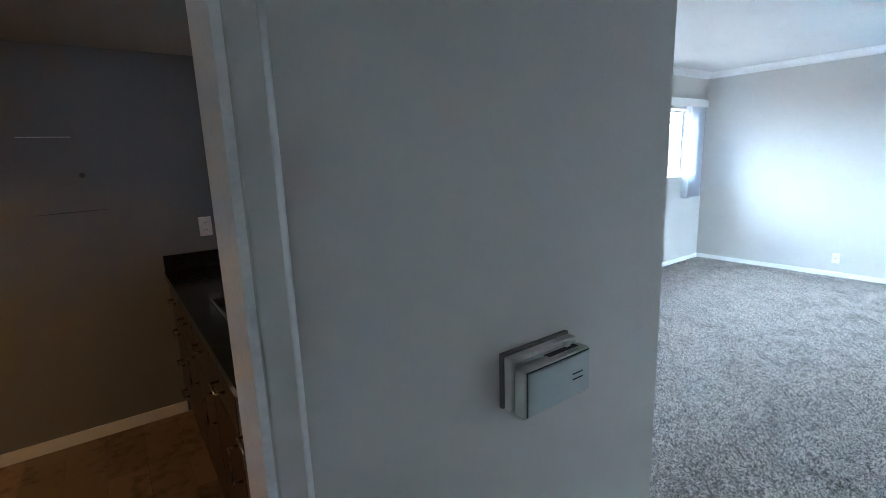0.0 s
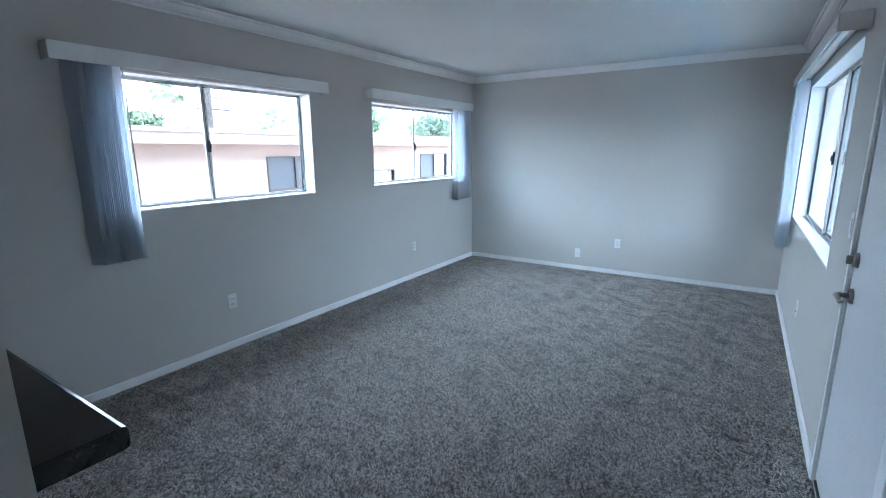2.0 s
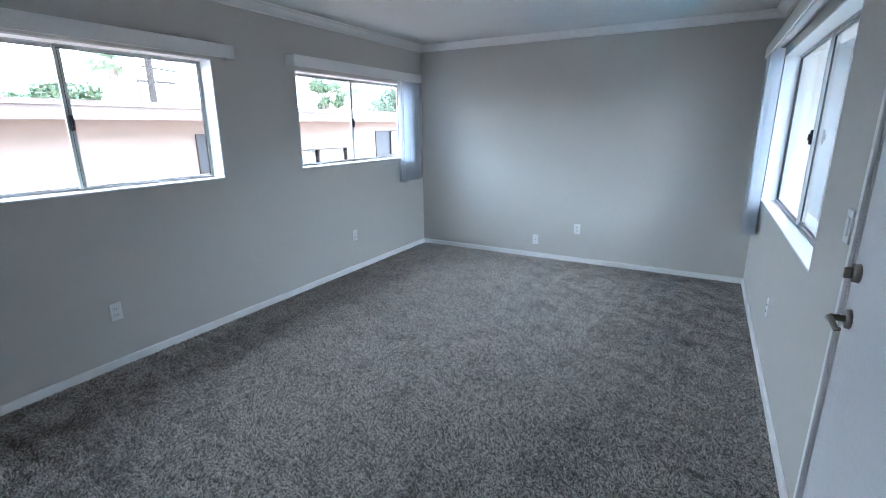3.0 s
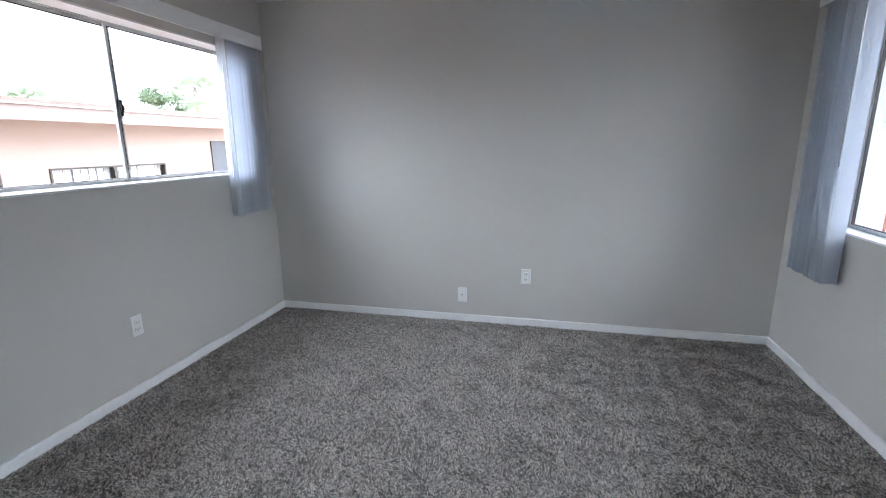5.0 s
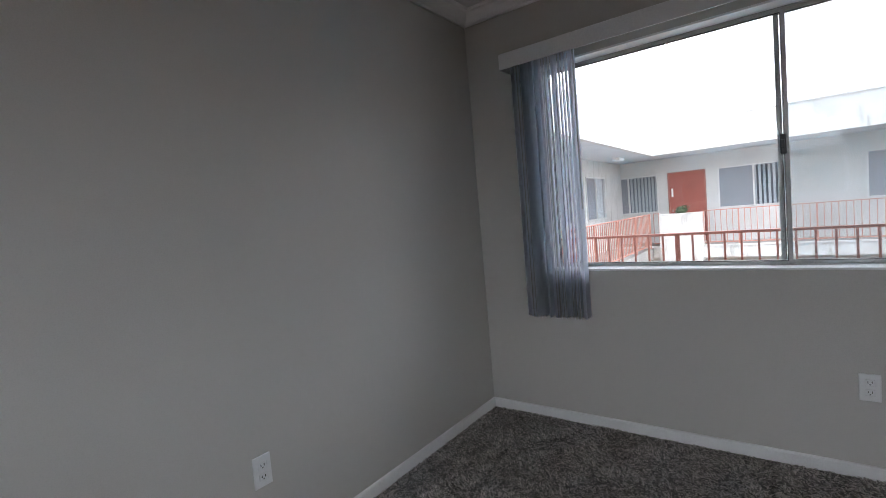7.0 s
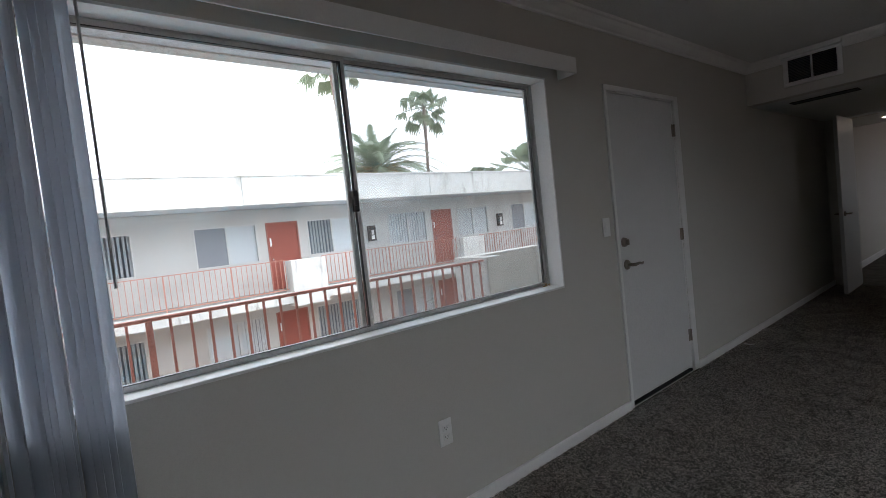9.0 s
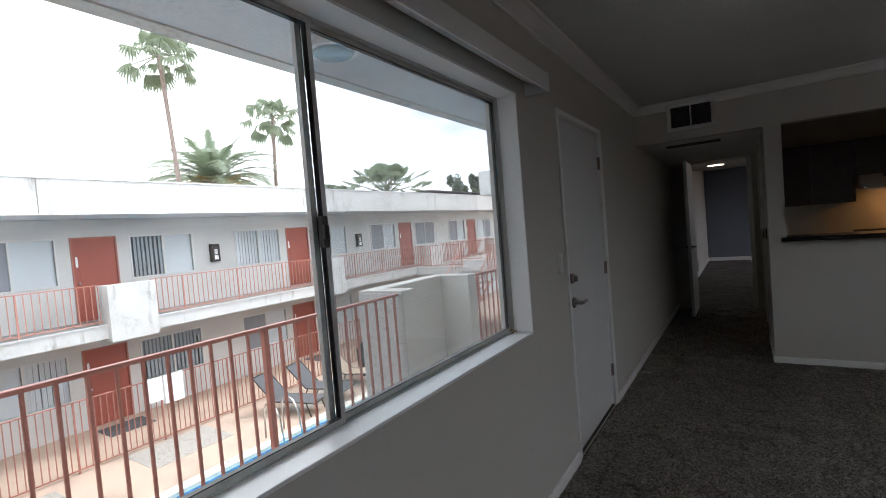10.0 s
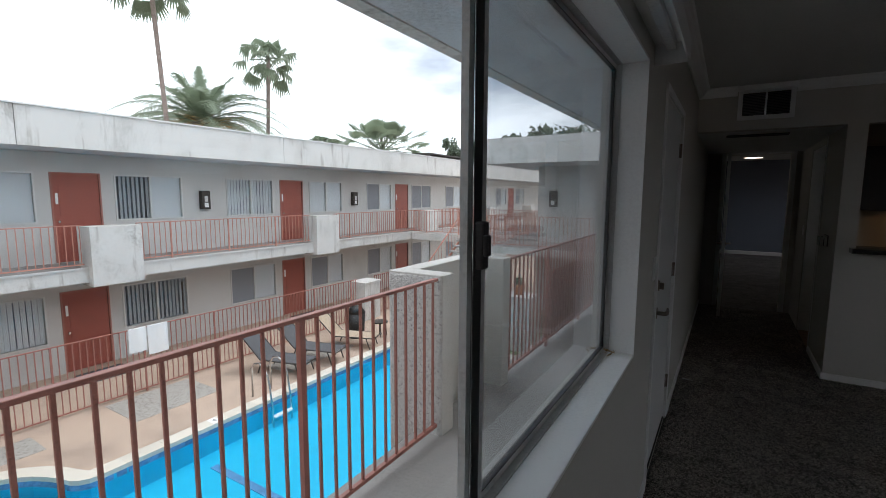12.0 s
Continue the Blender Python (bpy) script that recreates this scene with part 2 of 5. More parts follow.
# frond and conifer greens are lightened to carry haze and backlight
M_FROND = mat("palm frond green", (0.165, 0.20, 0.13), 0.55, var=0.35, big=0.8, small=9, bump=0)
M_FRONDLT = mat("pale palm frond", (0.21, 0.26, 0.19), 0.5, var=0.3, big=0.9, small=9, bump=0)
M_DRY = mat("dry palm thatch", (0.30, 0.21, 0.10), 0.9, var=0.3, big=2, small=12, bump=0)
M_LEAF = mat("tree leaves", (0.065, 0.095, 0.05), 0.6, var=0.45, big=1.2, small=8, bump=0)
M_LEAFDK = mat("conifer leaves", (0.10, 0.125, 0.09), 0.7, var=0.4, big=1.0, small=8, bump=0)
for m_leaf, glow in ((M_FROND, (0.17, 0.215, 0.15)), (M_FRONDLT, (0.22, 0.275, 0.18)), (M_LEAFDK, (0.15, 0.19, 0.13))):
    ln, ll = m_leaf.node_tree.nodes, m_leaf.node_tree.links
    l_tr, l_mix = ln.new("ShaderNodeBsdfTranslucent"), ln.new("ShaderNodeMixShader")
    l_tr.inputs["Color"].default_value = (*glow, 1)
    l_mix.inputs[0].default_value = 0.4
    ll.new(ln["Principled BSDF"].outputs[0], l_mix.inputs[1])
    ll.new(l_tr.outputs[0], l_mix.inputs[2])
    ll.new(l_mix.outputs[0], ln["Material Output"].inputs["Surface"])
M_SLING = mat("grey sling fabric", (0.09, 0.09, 0.095), 0.8, var=0.12, big=8, small=300, bump=0.2, depth=0.001)
M_TANSLING = mat("tan sling fabric", (0.42, 0.33, 0.24), 0.8, var=0.12, big=8, small=300, bump=0.2, depth=0.001)
M_FRAMEDK = mat("dark bronze metal", (0.05, 0.045, 0.04), 0.4, 0.5, var=0.15, bump=0.05)
M_POLE = mat("weathered timber pole", (0.05, 0.042, 0.038), 0.9, var=0.25, big=3, small=50, bump=0.3)
M_GRASS = mat("lawn grass", (0.10, 0.15, 0.05), 0.9, var=0.4, big=4, small=60, bump=0.6, depth=0.02)
M_TERRA = mat("terracotta", (0.42, 0.17, 0.08), 0.8, var=0.15, bump=0.1)


# ---- building helpers ----
def B(bm, x0, x1, y0, y1, z0, z1, bevel=0.0):
    """A box between two corners."""
    r = bmesh.ops.create_cube(bm, size=1.0)
    vs = r["verts"]
    for v in vs:
        v.co = Vector(((x0 + x1) / 2 + v.co.x * abs(x1 - x0), (y0 + y1) / 2 + v.co.y * abs(y1 - y0), (z0 + z1) / 2 + v.co.z * abs(z1 - z0)))
    if bevel:
        es = list({e for v in vs for e in v.link_edges})
        bmesh.ops.bevel(bm, geom=es, offset=bevel, segments=2, profile=0.5, affect="EDGES")
    return vs


def box(*a, bevel=0.0):
    bm = bmesh.new()
    B(bm, *a, bevel=bevel)
    return bm


def cyl(bm, p, q, r0, r1=None, seg=12):
    """A tapered rod from p to q."""
    p, q = Vector(p), Vector(q)
    d = q - p
    r = bmesh.ops.create_cone(bm, cap_ends=True, segments=seg, radius1=r0, radius2=r0 if r1 is None else r1, depth=d.length)
    m = Matrix.Translation((p + q) / 2) @ d.to_track_quat("Z", "Y").to_matrix().to_4x4()
    bmesh.ops.transform(bm, matrix=m, verts=r["verts"])


def rod(p, q, r0, r1=None, seg=12):
    bm = bmesh.new()
    cyl(bm, p, q, r0, r1, seg)
    return bm


def tube(bm, pts, r, seg=8):
    """A bent rod through points; r is one radius or one for each point."""
    pts = [Vector(p) for p in pts]
    rs = [r] * len(pts) if not isinstance(r, (list, tuple)) else r
    rings = []
    for i, p in enumerate(pts):
        d = (pts[min(i + 1, len(pts) - 1)] - pts[max(i - 1, 0)]).normalized()
        q = d.to_track_quat("Z", "Y")
        rings.append([bm.verts.new(p + q @ Vector((math.cos(2 * math.pi * k / seg) * rs[i], math.sin(2 * math.pi * k / seg) * rs[i], 0))) for k in range(seg)])
    for a, b in zip(rings, rings[1:]):
        for k in range(seg):
            bm.faces.new((a[k], a[(k + 1) % seg], b[(k + 1) % seg], b[k]))
    bm.faces.new(rings[0][::-1])
    bm.faces.new(rings[-1])


def finish(bm, name, material, smooth=False):
    me = bpy.data.meshes.new(name)
    bmesh.ops.recalc_face_normals(bm, faces=bm.faces)
    bm.to_mesh(me)
    bm.free()
    me.materials.append(material)
    if smooth:
        for f in me.polygons:
            f.use_smooth = True
    return me


def part(name, bm, material, parent=None, label="", smooth=False):
    """One mesh object, under a thing or a part."""
    ob = new(name, finish(bm, name, material, smooth))
    if parent is not None:
        ob.parent = parent
        if parent.type == "EMPTY":
            ob.matrix_parent_inverse = parent.matrix_basis.inverted()
    if label:
        tagged(ob, label)
    return ob


def piece(name, me, parent, loc, label=""):
    """One more object on a shared mesh."""
    ob = new(name, me)
    ob.parent = parent
    if parent.type == "EMPTY":
        ob.matrix_parent_inverse = parent.matrix_basis.inverted()
    ob.location = loc
    if label:
        tagged(ob, label)
    return ob


def thing(name, label, category, at=(0, 0, 0), group="", kind=""):
    ob = new(name)
    ob.empty_display_size = 0.1
    ob.matrix_basis = Matrix.Translation(at)
    return tagged(ob, label, category, group, kind)


def setting(name, bm, material, label="", category=""):
    return tagged(part(name, bm, material), label, category, kind="structure")


def wall(bm, axis, a0, a1, u0, u1, z0, z1, holes=()):
    """A wall with holes (u0, u1, z0, z1). axis 'x': it stands between x = a0 and a1 and runs along y; axis 'y' the other way round."""
    us = sorted({u0, u1, *[h[0] for h in holes], *[h[1] for h in holes]})
    us = [u for u in us if u0 <= u <= u1]
    for a, b in zip(us, us[1:]):
        mid = (a + b) / 2
        cuts = sorted((h[2], h[3]) for h in holes if h[0] < mid < h[1])
        z = z0
        for c0, c1 in cuts + [(z1, z1)]:
            if c0 - z > 1e-4:
                if axis == "x":
                    B(bm, a0, a1, a, b, z, c0)
                else:
                    B(bm, a, b, a0, a1, z, c0)
            z = max(z, c1)


# ---- the flat: floors, walls, ceilings ----
W, L, S, H = 3.73, 7.0, 1.22, 2.50
HX = 2.66
W1, W2, WE = (2.34, 4.06, 1.15, 2.03), (4.87, 6.69, 1.16, 2.03), (4.21, 6.55, 0.89, 2.07)
FD = (2.74, 3.62, 0.0, 2.06)

bm = bmesh.new()
B(bm, 0, W, S - 0.12, L, -0.05, -0.008)
B(bm, HX, W, -1.4, S - 0.12, -0.05, -0.008)
B(bm, 0.5, W + 0.05, -8.6, -1.4, -0.05, -0.008)
floor = setting("floor", bm, M_CARPET, "grey shag carpet with brushed lighter and darker patches", "carpet")

bm = bmesh.new()
wall(bm, "x", -0.18, 0.0, -1.75, L, -0.06, H, [W1, W2])
setting("wall_west", bm, M_WALL, "greige painted wall with two sliding windows", "wall")
bm = bmesh.new()
wall(bm, "x", W, W + 0.17, -8.6, L, -0.06, H, [WE, FD])
setting("wall_east", bm, M_WALL, "greige painted wall with a wide window and front door", "wall")
bm = bmesh.new()
B(bm, -0.18, W + 0.17, L, L + 0.15, -0.06, H)
setting("wall_north", bm, M_WALL, "plain greige painted end wall", "wall")
bm = bmesh.new()
wall(bm, "y", S - 0.12, S, 0, W, -0.06, H, [(HX, W, -0.06, 2.13), (0.25, 2.53, 1.09, 2.13)])
setting("wall_south", bm, M_WALL, "greige wall with kitchen pass-through and hall opening", "wall")
bm = bmesh.new()
wall(bm, "x", HX - 0.12, HX, -1.75, S - 0.12, -0.06, 2.5, [(-0.5, 0.358, -0.06, 2.05)])
setting("wall_hall", bm, M_WALL, "greige hall wall with kitchen doorway", "wall")
bm = bmesh.new()
B(bm, 0.0, 0.012, -1.75, S - 0.12, 0, 2.16)
setting("wall_kitchen_west", bm, M_DARKWALL, "charcoal painted kitchen accent wall", "wall")
bm = bmesh.new()
B(bm, 0, HX - 0.12, -1.90, -1.75, -0.06, 2.5)
setting("wall_kitchen_south", bm, M_WALL, "kitchen wall behind the range", "wall")
bm = bmesh.new()
wall(bm, "y", -1.52, -1.4, HX, W, -0.06, 2.5, [(2.78, 3.50, -0.06, 2.105)])
setting("wall_hall_end", bm, M_WALL, "hall end wall with bedroom doorway", "wall")
bm = bmesh.new()
B(bm, 0.35, W, -8.75, -8.6, -0.06, 2.5)
setting("wall_bedroom_south", bm, M_BLUEWALL, "slate blue bedroom end wall", "wall")
bm = bmesh.new()
wall(bm, "x", 0.35, 0.5, -8.6, -1.9, -0.06, 2.5, [(-7.6, -5.4, 1.0, 2.05)])
setting("wall_bedroom_west", bm, M_WALL, "bedroom side wall with window opening", "wall")
bm = bmesh.new()
B(bm, 0.5, HX - 0.12, -1.96, -1.9, -0.06, 2.5)
setting("wall_bedroom_north", bm, M_WALL, "plain bedroom wall", "wall")

bm = bmesh.new()
B(bm, -0.18, W + 0.17, S - 0.12, L + 0.15, H, H + 0.12)
setting("ceiling", bm, M_CEIL, "white textured living room ceiling", "ceiling")
bm = bmesh.new()
B(bm, HX, W, -3.0, S - 0.12, 2.13, 2.2)
setting("ceiling_hall", bm, M_CEIL, "dropped hall ceiling", "ceiling")
bm = bmesh.new()
B(bm, 0.0, HX - 0.12, -1.75, S - 0.12, 2.16, 2.24)
setting("ceiling_kitchen", bm, M_KCEIL, "kitchen ceiling in a darker tan", "ceiling")
bm = bmesh.new()
B(bm, 0.35, W + 0.17, -8.75, S - 0.12, H + 0.002, H + 0.12)
setting("ceiling_bedroom", bm, M_CEIL, "bedroom ceiling", "ceiling")


def sweep(bm, path, profile):
    """Lay a profile (offset into the room, height) along a level path, with mitred corners; the room lies to the path's left."""
    pts = [Vector((x, y)) for x, y in path]
    rings = []
    for i, p in enumerate(pts):
        d0 = (p - pts[i - 1]).normalized() if i else (pts[1] - p).normalized()
        d1 = (pts[i + 1] - p).normalized() if i + 1 < len(pts) else d0
        n0, n1 = Vector((-d0.y, d0.x)), Vector((-d1.y, d1.x))
        n = n0 + n1
        n = n / (n.length_squared / 2)
        rings.append([bm.verts.new((p.x + n.x * o, p.y + n.y * o, z)) for o, z in profile])
    for a, b in zip(rings, rings[1:]):
        for k in range(len(profile)):
            j = (k + 1) % len(profile)
            bm.faces.new((a[k], b[k], b[j], a[j]))
    bm.faces.new(rings[0])
    bm.faces.new(rings[-1][::-1])


CROWN = [(0.0, 2.425), (0.012, 2.425), (0.016, 2.436), (0.03, 2.444), (0.05, 2.462), (0.064, 2.482), (0.078, 2.486), (0.085, 2.499), (0.0, 2.499)]
bm = bmesh.new()
sweep(bm, [(3.43, S), (W, S), (W, L), (0, L), (0, S), (3.01, S)], CROWN)
setting("crown_moulding", bm, M_TRIM, "white crown moulding along the ceiling", "moulding")
BASE = [(0.0, -0.01), (0.013, -0.01), (0.013, 0.044), (0.010, 0.050), (0.0, 0.052)]
BASE_TALL = [(o, z * 1.7) for o, z in BASE]
for path, prof in (([(W, 3.655), (W, L), (0, L), (0, S), (HX, S), (HX, 0.396)], BASE), ([(W, -1.4), (W, 2.66)], BASE), ([(W, -8.6), (W, -1.53)], BASE_TALL), ([(0.5, -8.6), (3.715, -8.6)], BASE_TALL)):
    bm = bmesh.new()
    sweep(bm, path, prof)
    setting("baseboard", bm, M_TRIM, "low white painted baseboard", "baseboard")
bm = bmesh.new()
B(bm, 0.012, 0.026, -1.2, 0.47, 0, 0.07, bevel=0.003)
setting("baseboard", bm, M_TRIM, "white kitchen baseboard", "baseboard")


# ---- windows of the room ----
def slider(name, axis_x, inward, y0, y1, z0, z1, mid, label, deep=0.12, fixed_glass=None):
    """A two-pane aluminium slider in a white lined recess; inward is +1 where the room lies towards +x."""
    s = inward
    face, fx = axis_x, axis_x - s * deep
    wdw = thing(name, label, "window", (axis_x, (y0 + y1) / 2, z0), kind="structure")
    x0, x1 = sorted((fx, face + s * 0.002))
    bm = bmesh.new()
    B(bm, x0, x1, y0, y1, z0, z0 + 0.012, bevel=0.003)
    part("window_sill", bm, M_WHITE, wdw, "white painted sill")
    for a, b in ((y0, y0 + 0.01), (y1 - 0.01, y1)):
        part("reveal", box(x0, x1, a, b, z0 + 0.013, z1 - 0.011), M_WHITE, wdw)
    part("reveal", box(x0, x1, y0, y1, z1 - 0.01, z1), M_WHITE, wdw)
    a, b = sorted((fx - s * 0.045, fx))
    bm = bmesh.new()
    t = 0.014
    B(bm, a, b, y0, y1, z0, z0 + t, bevel=0.003)
    B(bm, a, b, y0, y1, z1 - t, z1, bevel=0.003)
    B(bm, a, b, y0, y0 + t, z0 + t, z1 - t)
    B(bm, a, b, y1 - t, y1, z0 + t, z1 - t)
    part("window_frame", bm, M_ALU, wdw, "grey anodised aluminium frame")
    for k, (p, q, off) in enumerate(((y0 + t, mid + 0.022, 0.028), (mid - 0.022, y1 - t, 0.012))):
        c = fx - s * off
        e = 0.018
        bm = bmesh.new()
        for args in ((p, q, z0 + t, z0 + t + e), (p, q, z1 - t - e, z1 - t), (p, p + e, z0 + t + e, z1 - t - e), (q - e, q, z0 + t + e, z1 - t - e)):
            B(bm, c - 0.008, c + 0.008, *args)
        sash = part("sash", bm, M_ALU, wdw, "aluminium sliding sash")
        bm = bmesh.new()
        for d, g, th in ((e - 0.001, 0.0083, 0.003),):
            u0, u1, v0, v1 = p + d, q - d, z0 + t + d, z1 - t - d
            for args in ((u0, u1, v0, v0 + th), (u0, u1, v1 - th, v1), (u0, u0 + th, v0 + th, v1 - th), (u1 - th, u1, v0 + th, v1 - th)):
                B(bm, c - g, c + g, *args)
        part("gasket", bm, M_BLACK, sash, "black rubber gasket")
        pane = part("pane", box(c - 0.0015, c + 0.0015, p + e, q - e, z0 + t + e, z1 - t - e), fixed_glass if fixed_glass and k == 0 else M_GLASS, sash, "dusty glass pane" if fixed_glass and k == 0 else "clear glass pane")
        pane.visible_shadow = False
    bm = bmesh.new()
    zc = z0 + 0.48 * (z1 - z0)
    lx = fx - s * 0.001
    B(bm, lx - 0.010, lx + 0.010, mid - 0.012, mid + 0.012, zc - 0.045, zc + 0.045, bevel=0.004)
    B(bm, lx + s * 0.008, lx + s * 0.018, mid - 0.006, mid + 0.012, zc - 0.02, zc + 0.02, bevel=0.003)
    part("latch", bm, M_BLACK, wdw, "black plastic latch")
    return wdw


slider("window_1", 0.0, 1, *W1, 3.15, "aluminium sliding window over the pink neighbour building")
slider("window_2", 0.0, 1, *W2, 5.78, "smaller aluminium sliding window near the end wall")
slider("window_3", W, -1, *WE, 5.415, "wide aluminium sliding window over the courtyard", 0.095, M_DUSTY)


def valance(x, s, y0, y1, z0, z1, depth, label):
    v = thing("blind_valance", label, "valance", (x, (y0 + y1) / 2, z0))
    a = x + s * depth
    xs = sorted((a, a - s * 0.008))
    part("front_board", box(*xs, y0, y1, z0, z1, bevel=0.002), M_WHITE, v)
    xs = sorted((x + s * 0.002, a - s * 0.009))
    for p, q in ((y0, y0 + 0.008), (y1 - 0.008, y1)):
        part("end_cap", box(*xs, p, q, z0, z1, bevel=0.002), M_WHITE, v)
    part("top_board", box(*xs, y0 + 0.009, y1 - 0.009, z1 - 0.008, z1), M_WHITE, v)
    h = x + s * depth * 0.5
    part("headrail", box(h - 0.018, h + 0.018, y0 + 0.03, y1 - 0.03, z1 - 0.042, z1 - 0.011, bevel=0.003), M_ALU, v, "aluminium headrail")


valance(0.0, 1, 2.165, 4.18, 2.03, 2.125, 0.115, "white blind valance above the wider side window")
valance(0.0, 1, 4.77, 6.82, 2.045, 2.14, 0.115, "white blind valance above the smaller side window")
valance(W, -1, 4.09, 6.71, 2.068, 2.155, 0.13, "white blind valance above the courtyard window")


def slat_mesh(length):
    """A curved vertical slat, 89 mm wide, hanging from its origin."""
    bm = bmesh.new()
    n = 6
    rows = []
    for z in (0, -length):
        rows.append([[bm.verts.new((-0.0445 + 0.089 * k / n, 0.007 * (1 - (2 * k / n - 1) ** 2) + d, z)) for k in range(n + 1)] for d in (0, 0.0012)])
    (f0, b0), (f1, b1) = rows
    for k in range(n):
        bm.faces.new((f0[k], f0[k + 1], f1[k + 1], f1[k]))
        bm.faces.new((b0[k], b1[k], b1[k + 1], b0[k + 1]))
        bm.faces.new((f1[k], f1[k + 1], b1[k + 1], b1[k]))
        bm.faces.new((f0[k], b0[k], b0[k + 1], f0[k + 1]))
    bm.faces.new((f0[0], f1[0], b1[0], b0[0]))
    bm.faces.new((f0[n], b0[n], b1[n], f1[n]))
    return finish(bm, "slat", M_BLIND)


def blind(x, ya, yb, ztop, zbot, n, turn, label, end_turn=None, spread=1.0):
    b = thing("vertical_blind", label, "blind", (x, (ya + yb) / 2, zbot), group="vertical blinds")
    me = slat_mesh(ztop - zbot)
    for k in range(n):
        y = ya + (yb - ya) * k / (n - 1)
        o = piece("slat", me, b, (x, y, ztop))
        o.rotation_euler = (0, 0, radians(turn + spread * random.choice((-40, -28, -12, -4, 4, 14, 28, 40))))
        if end_turn is not None and k == n - 1:
            o.rotation_euler = (0, 0, radians(end_turn))
    part("slat_rail", box(x - 0.006, x + 0.006, min(ya, yb) - 0.02, max(ya, yb) + 0.02, ztop, ztop + 0.012), M_PLASTIC, b, "white carrier strip")
    xw = x + (0.05 if x < 1 else -0.05)
    yw = yb - 0.02 if yb < ya else yb + 0.02
    part("wand", rod((xw, yw, ztop - 0.02), (xw, yw, ztop - 0.86), 0.004, None, 8), M_ALU, b, "thin turning wand")
    return b


blind(0.058, 2.26, 2.50, 2.07, 0.86, 16, 14, "grey vinyl vertical blind drawn back beside the window", 16, 0.6)
blind(0.058, 6.80, 6.44, 2.085, 0.88, 9, 80, "grey vinyl vertical blind drawn back into the corner", -8, 0.12)
blind(3.655, 6.655, 6.30, 2.10, 0.635, 20, 17, "grey vinyl vertical blind drawn back beside the courtyard window", 4, 0.32)


def carpet_pile(rect, per_m2, seed):
    """Short bent yarns that lean together in brushed patches."""
    x0, x1, y0, y1 = rect
    rng = np.random.default_rng(seed)
    n = int((x1 - x0) * (y1 - y0) * per_m2)
    x, y = rng.uniform(x0, x1, n), rng.uniform(y0, y1, n)
    f = np.zeros(n)
    for _ in range(26):
        turn, k, ph = rng.uniform(0, 6.283), 6.283 / rng.uniform(0.11, 0.42), rng.uniform(0, 6.283)
        f += np.sin(k * (x * math.cos(turn) + y * math.sin(turn)) + ph)
    f *= 0.3
    g = np.tanh(1.4 * f)
    az = math.pi * 0.75 + 1.3 * g + rng.normal(0, 0.85, n)
    lean = rng.uniform(0.65, 1.5, n) + 0.1 * g
    h = rng.uniform(0.010, 0.0145, n)
    dx, dy = np.cos(az), np.sin(az)
    w = rng.uniform(0.0014, 0.0027, n)
    px, py = -dy * w, dx * w
    base = np.stack([x, y, np.full(n, -0.0095)], 1)
    side = np.stack([px, py, np.zeros(n)], 1)
    bend = np.stack([dx * h * 0.25 * lean, dy * h * 0.25 * lean, h * 0.62], 1)
    tip = np.stack([dx * h * lean, dy * h * lean, h * np.clip(1.12 - 0.42 * lean, 0.35, 1.1)], 1)
    co = np.stack([base - side, base + side, base + bend + side, base + bend - side, base + tip + side * 0.8, base + tip - side * 0.8], 1).reshape(-1, 3)
    k = np.arange(n)[:, None] * 6
    quads = np.concatenate([k + np.array([[0, 1, 2, 3]]), k + np.array([[3, 2, 4, 5]])], 1).reshape(-1)
    me = bpy.data.meshes.new("carpet_pile")
    me.vertices.add(n * 6)
    me.vertices.foreach_set("co", co.ravel())
    me.loops.add(n * 8)
    me.loops.foreach_set("vertex_index", quads.astype(np.int32))
    me.polygons.add(n * 2)
    me.polygons.foreach_set("loop_start", np.arange(0, n * 8, 4, dtype=np.int32))
    me.update(calc_edges=True)
    me.materials.append(M_PILE)
    ob = new("carpet_pile", me)
    ob.parent = floor
    return tagged(ob, "short grey carpet yarns", kind="stuff")


M_PILE = mat("carpet yarn", (0.395, 0.362, 0.33), 0.95, var=0.2, big=4.5, small=30, bump=0, spec=0.1, tint=(0.37, 0.338, 0.305))
pn, pk_l = M_PILE.node_tree.nodes, M_PILE.node_tree.links
p_geo, p_scale, p_vm = pn.new("ShaderNodeNewGeometry"), pn.new("ShaderNodeMath"), pn.new("ShaderNodeVectorMath")
p_scale.operation, p_vm.operation = "MULTIPLY_ADD", "SCALE"
p_scale.inputs[1].default_value, p_scale.inputs[2].default_value = 1.35, 0.3
pk_l.new(p_geo.outputs["Random Per Island"], p_scale.inputs[0])
p_src = pn["Principled BSDF"].inputs["Base Color"].links[0].from_socket
pk_l.new(p_src, p_vm.inputs[0])
pk_l.new(p_scale.outputs[0], p_vm.inputs["Scale"])
pk_l.new(p_vm.outputs["Vector"], pn["Principled BSDF"].inputs["Base Color"])
carpet_pile((0.014, W - 0.014, S + 0.014, L - 0.014), 22000, 5)
carpet_pile((HX + 0.014, W - 0.014, -1.38, S + 0.014), 9000, 6)


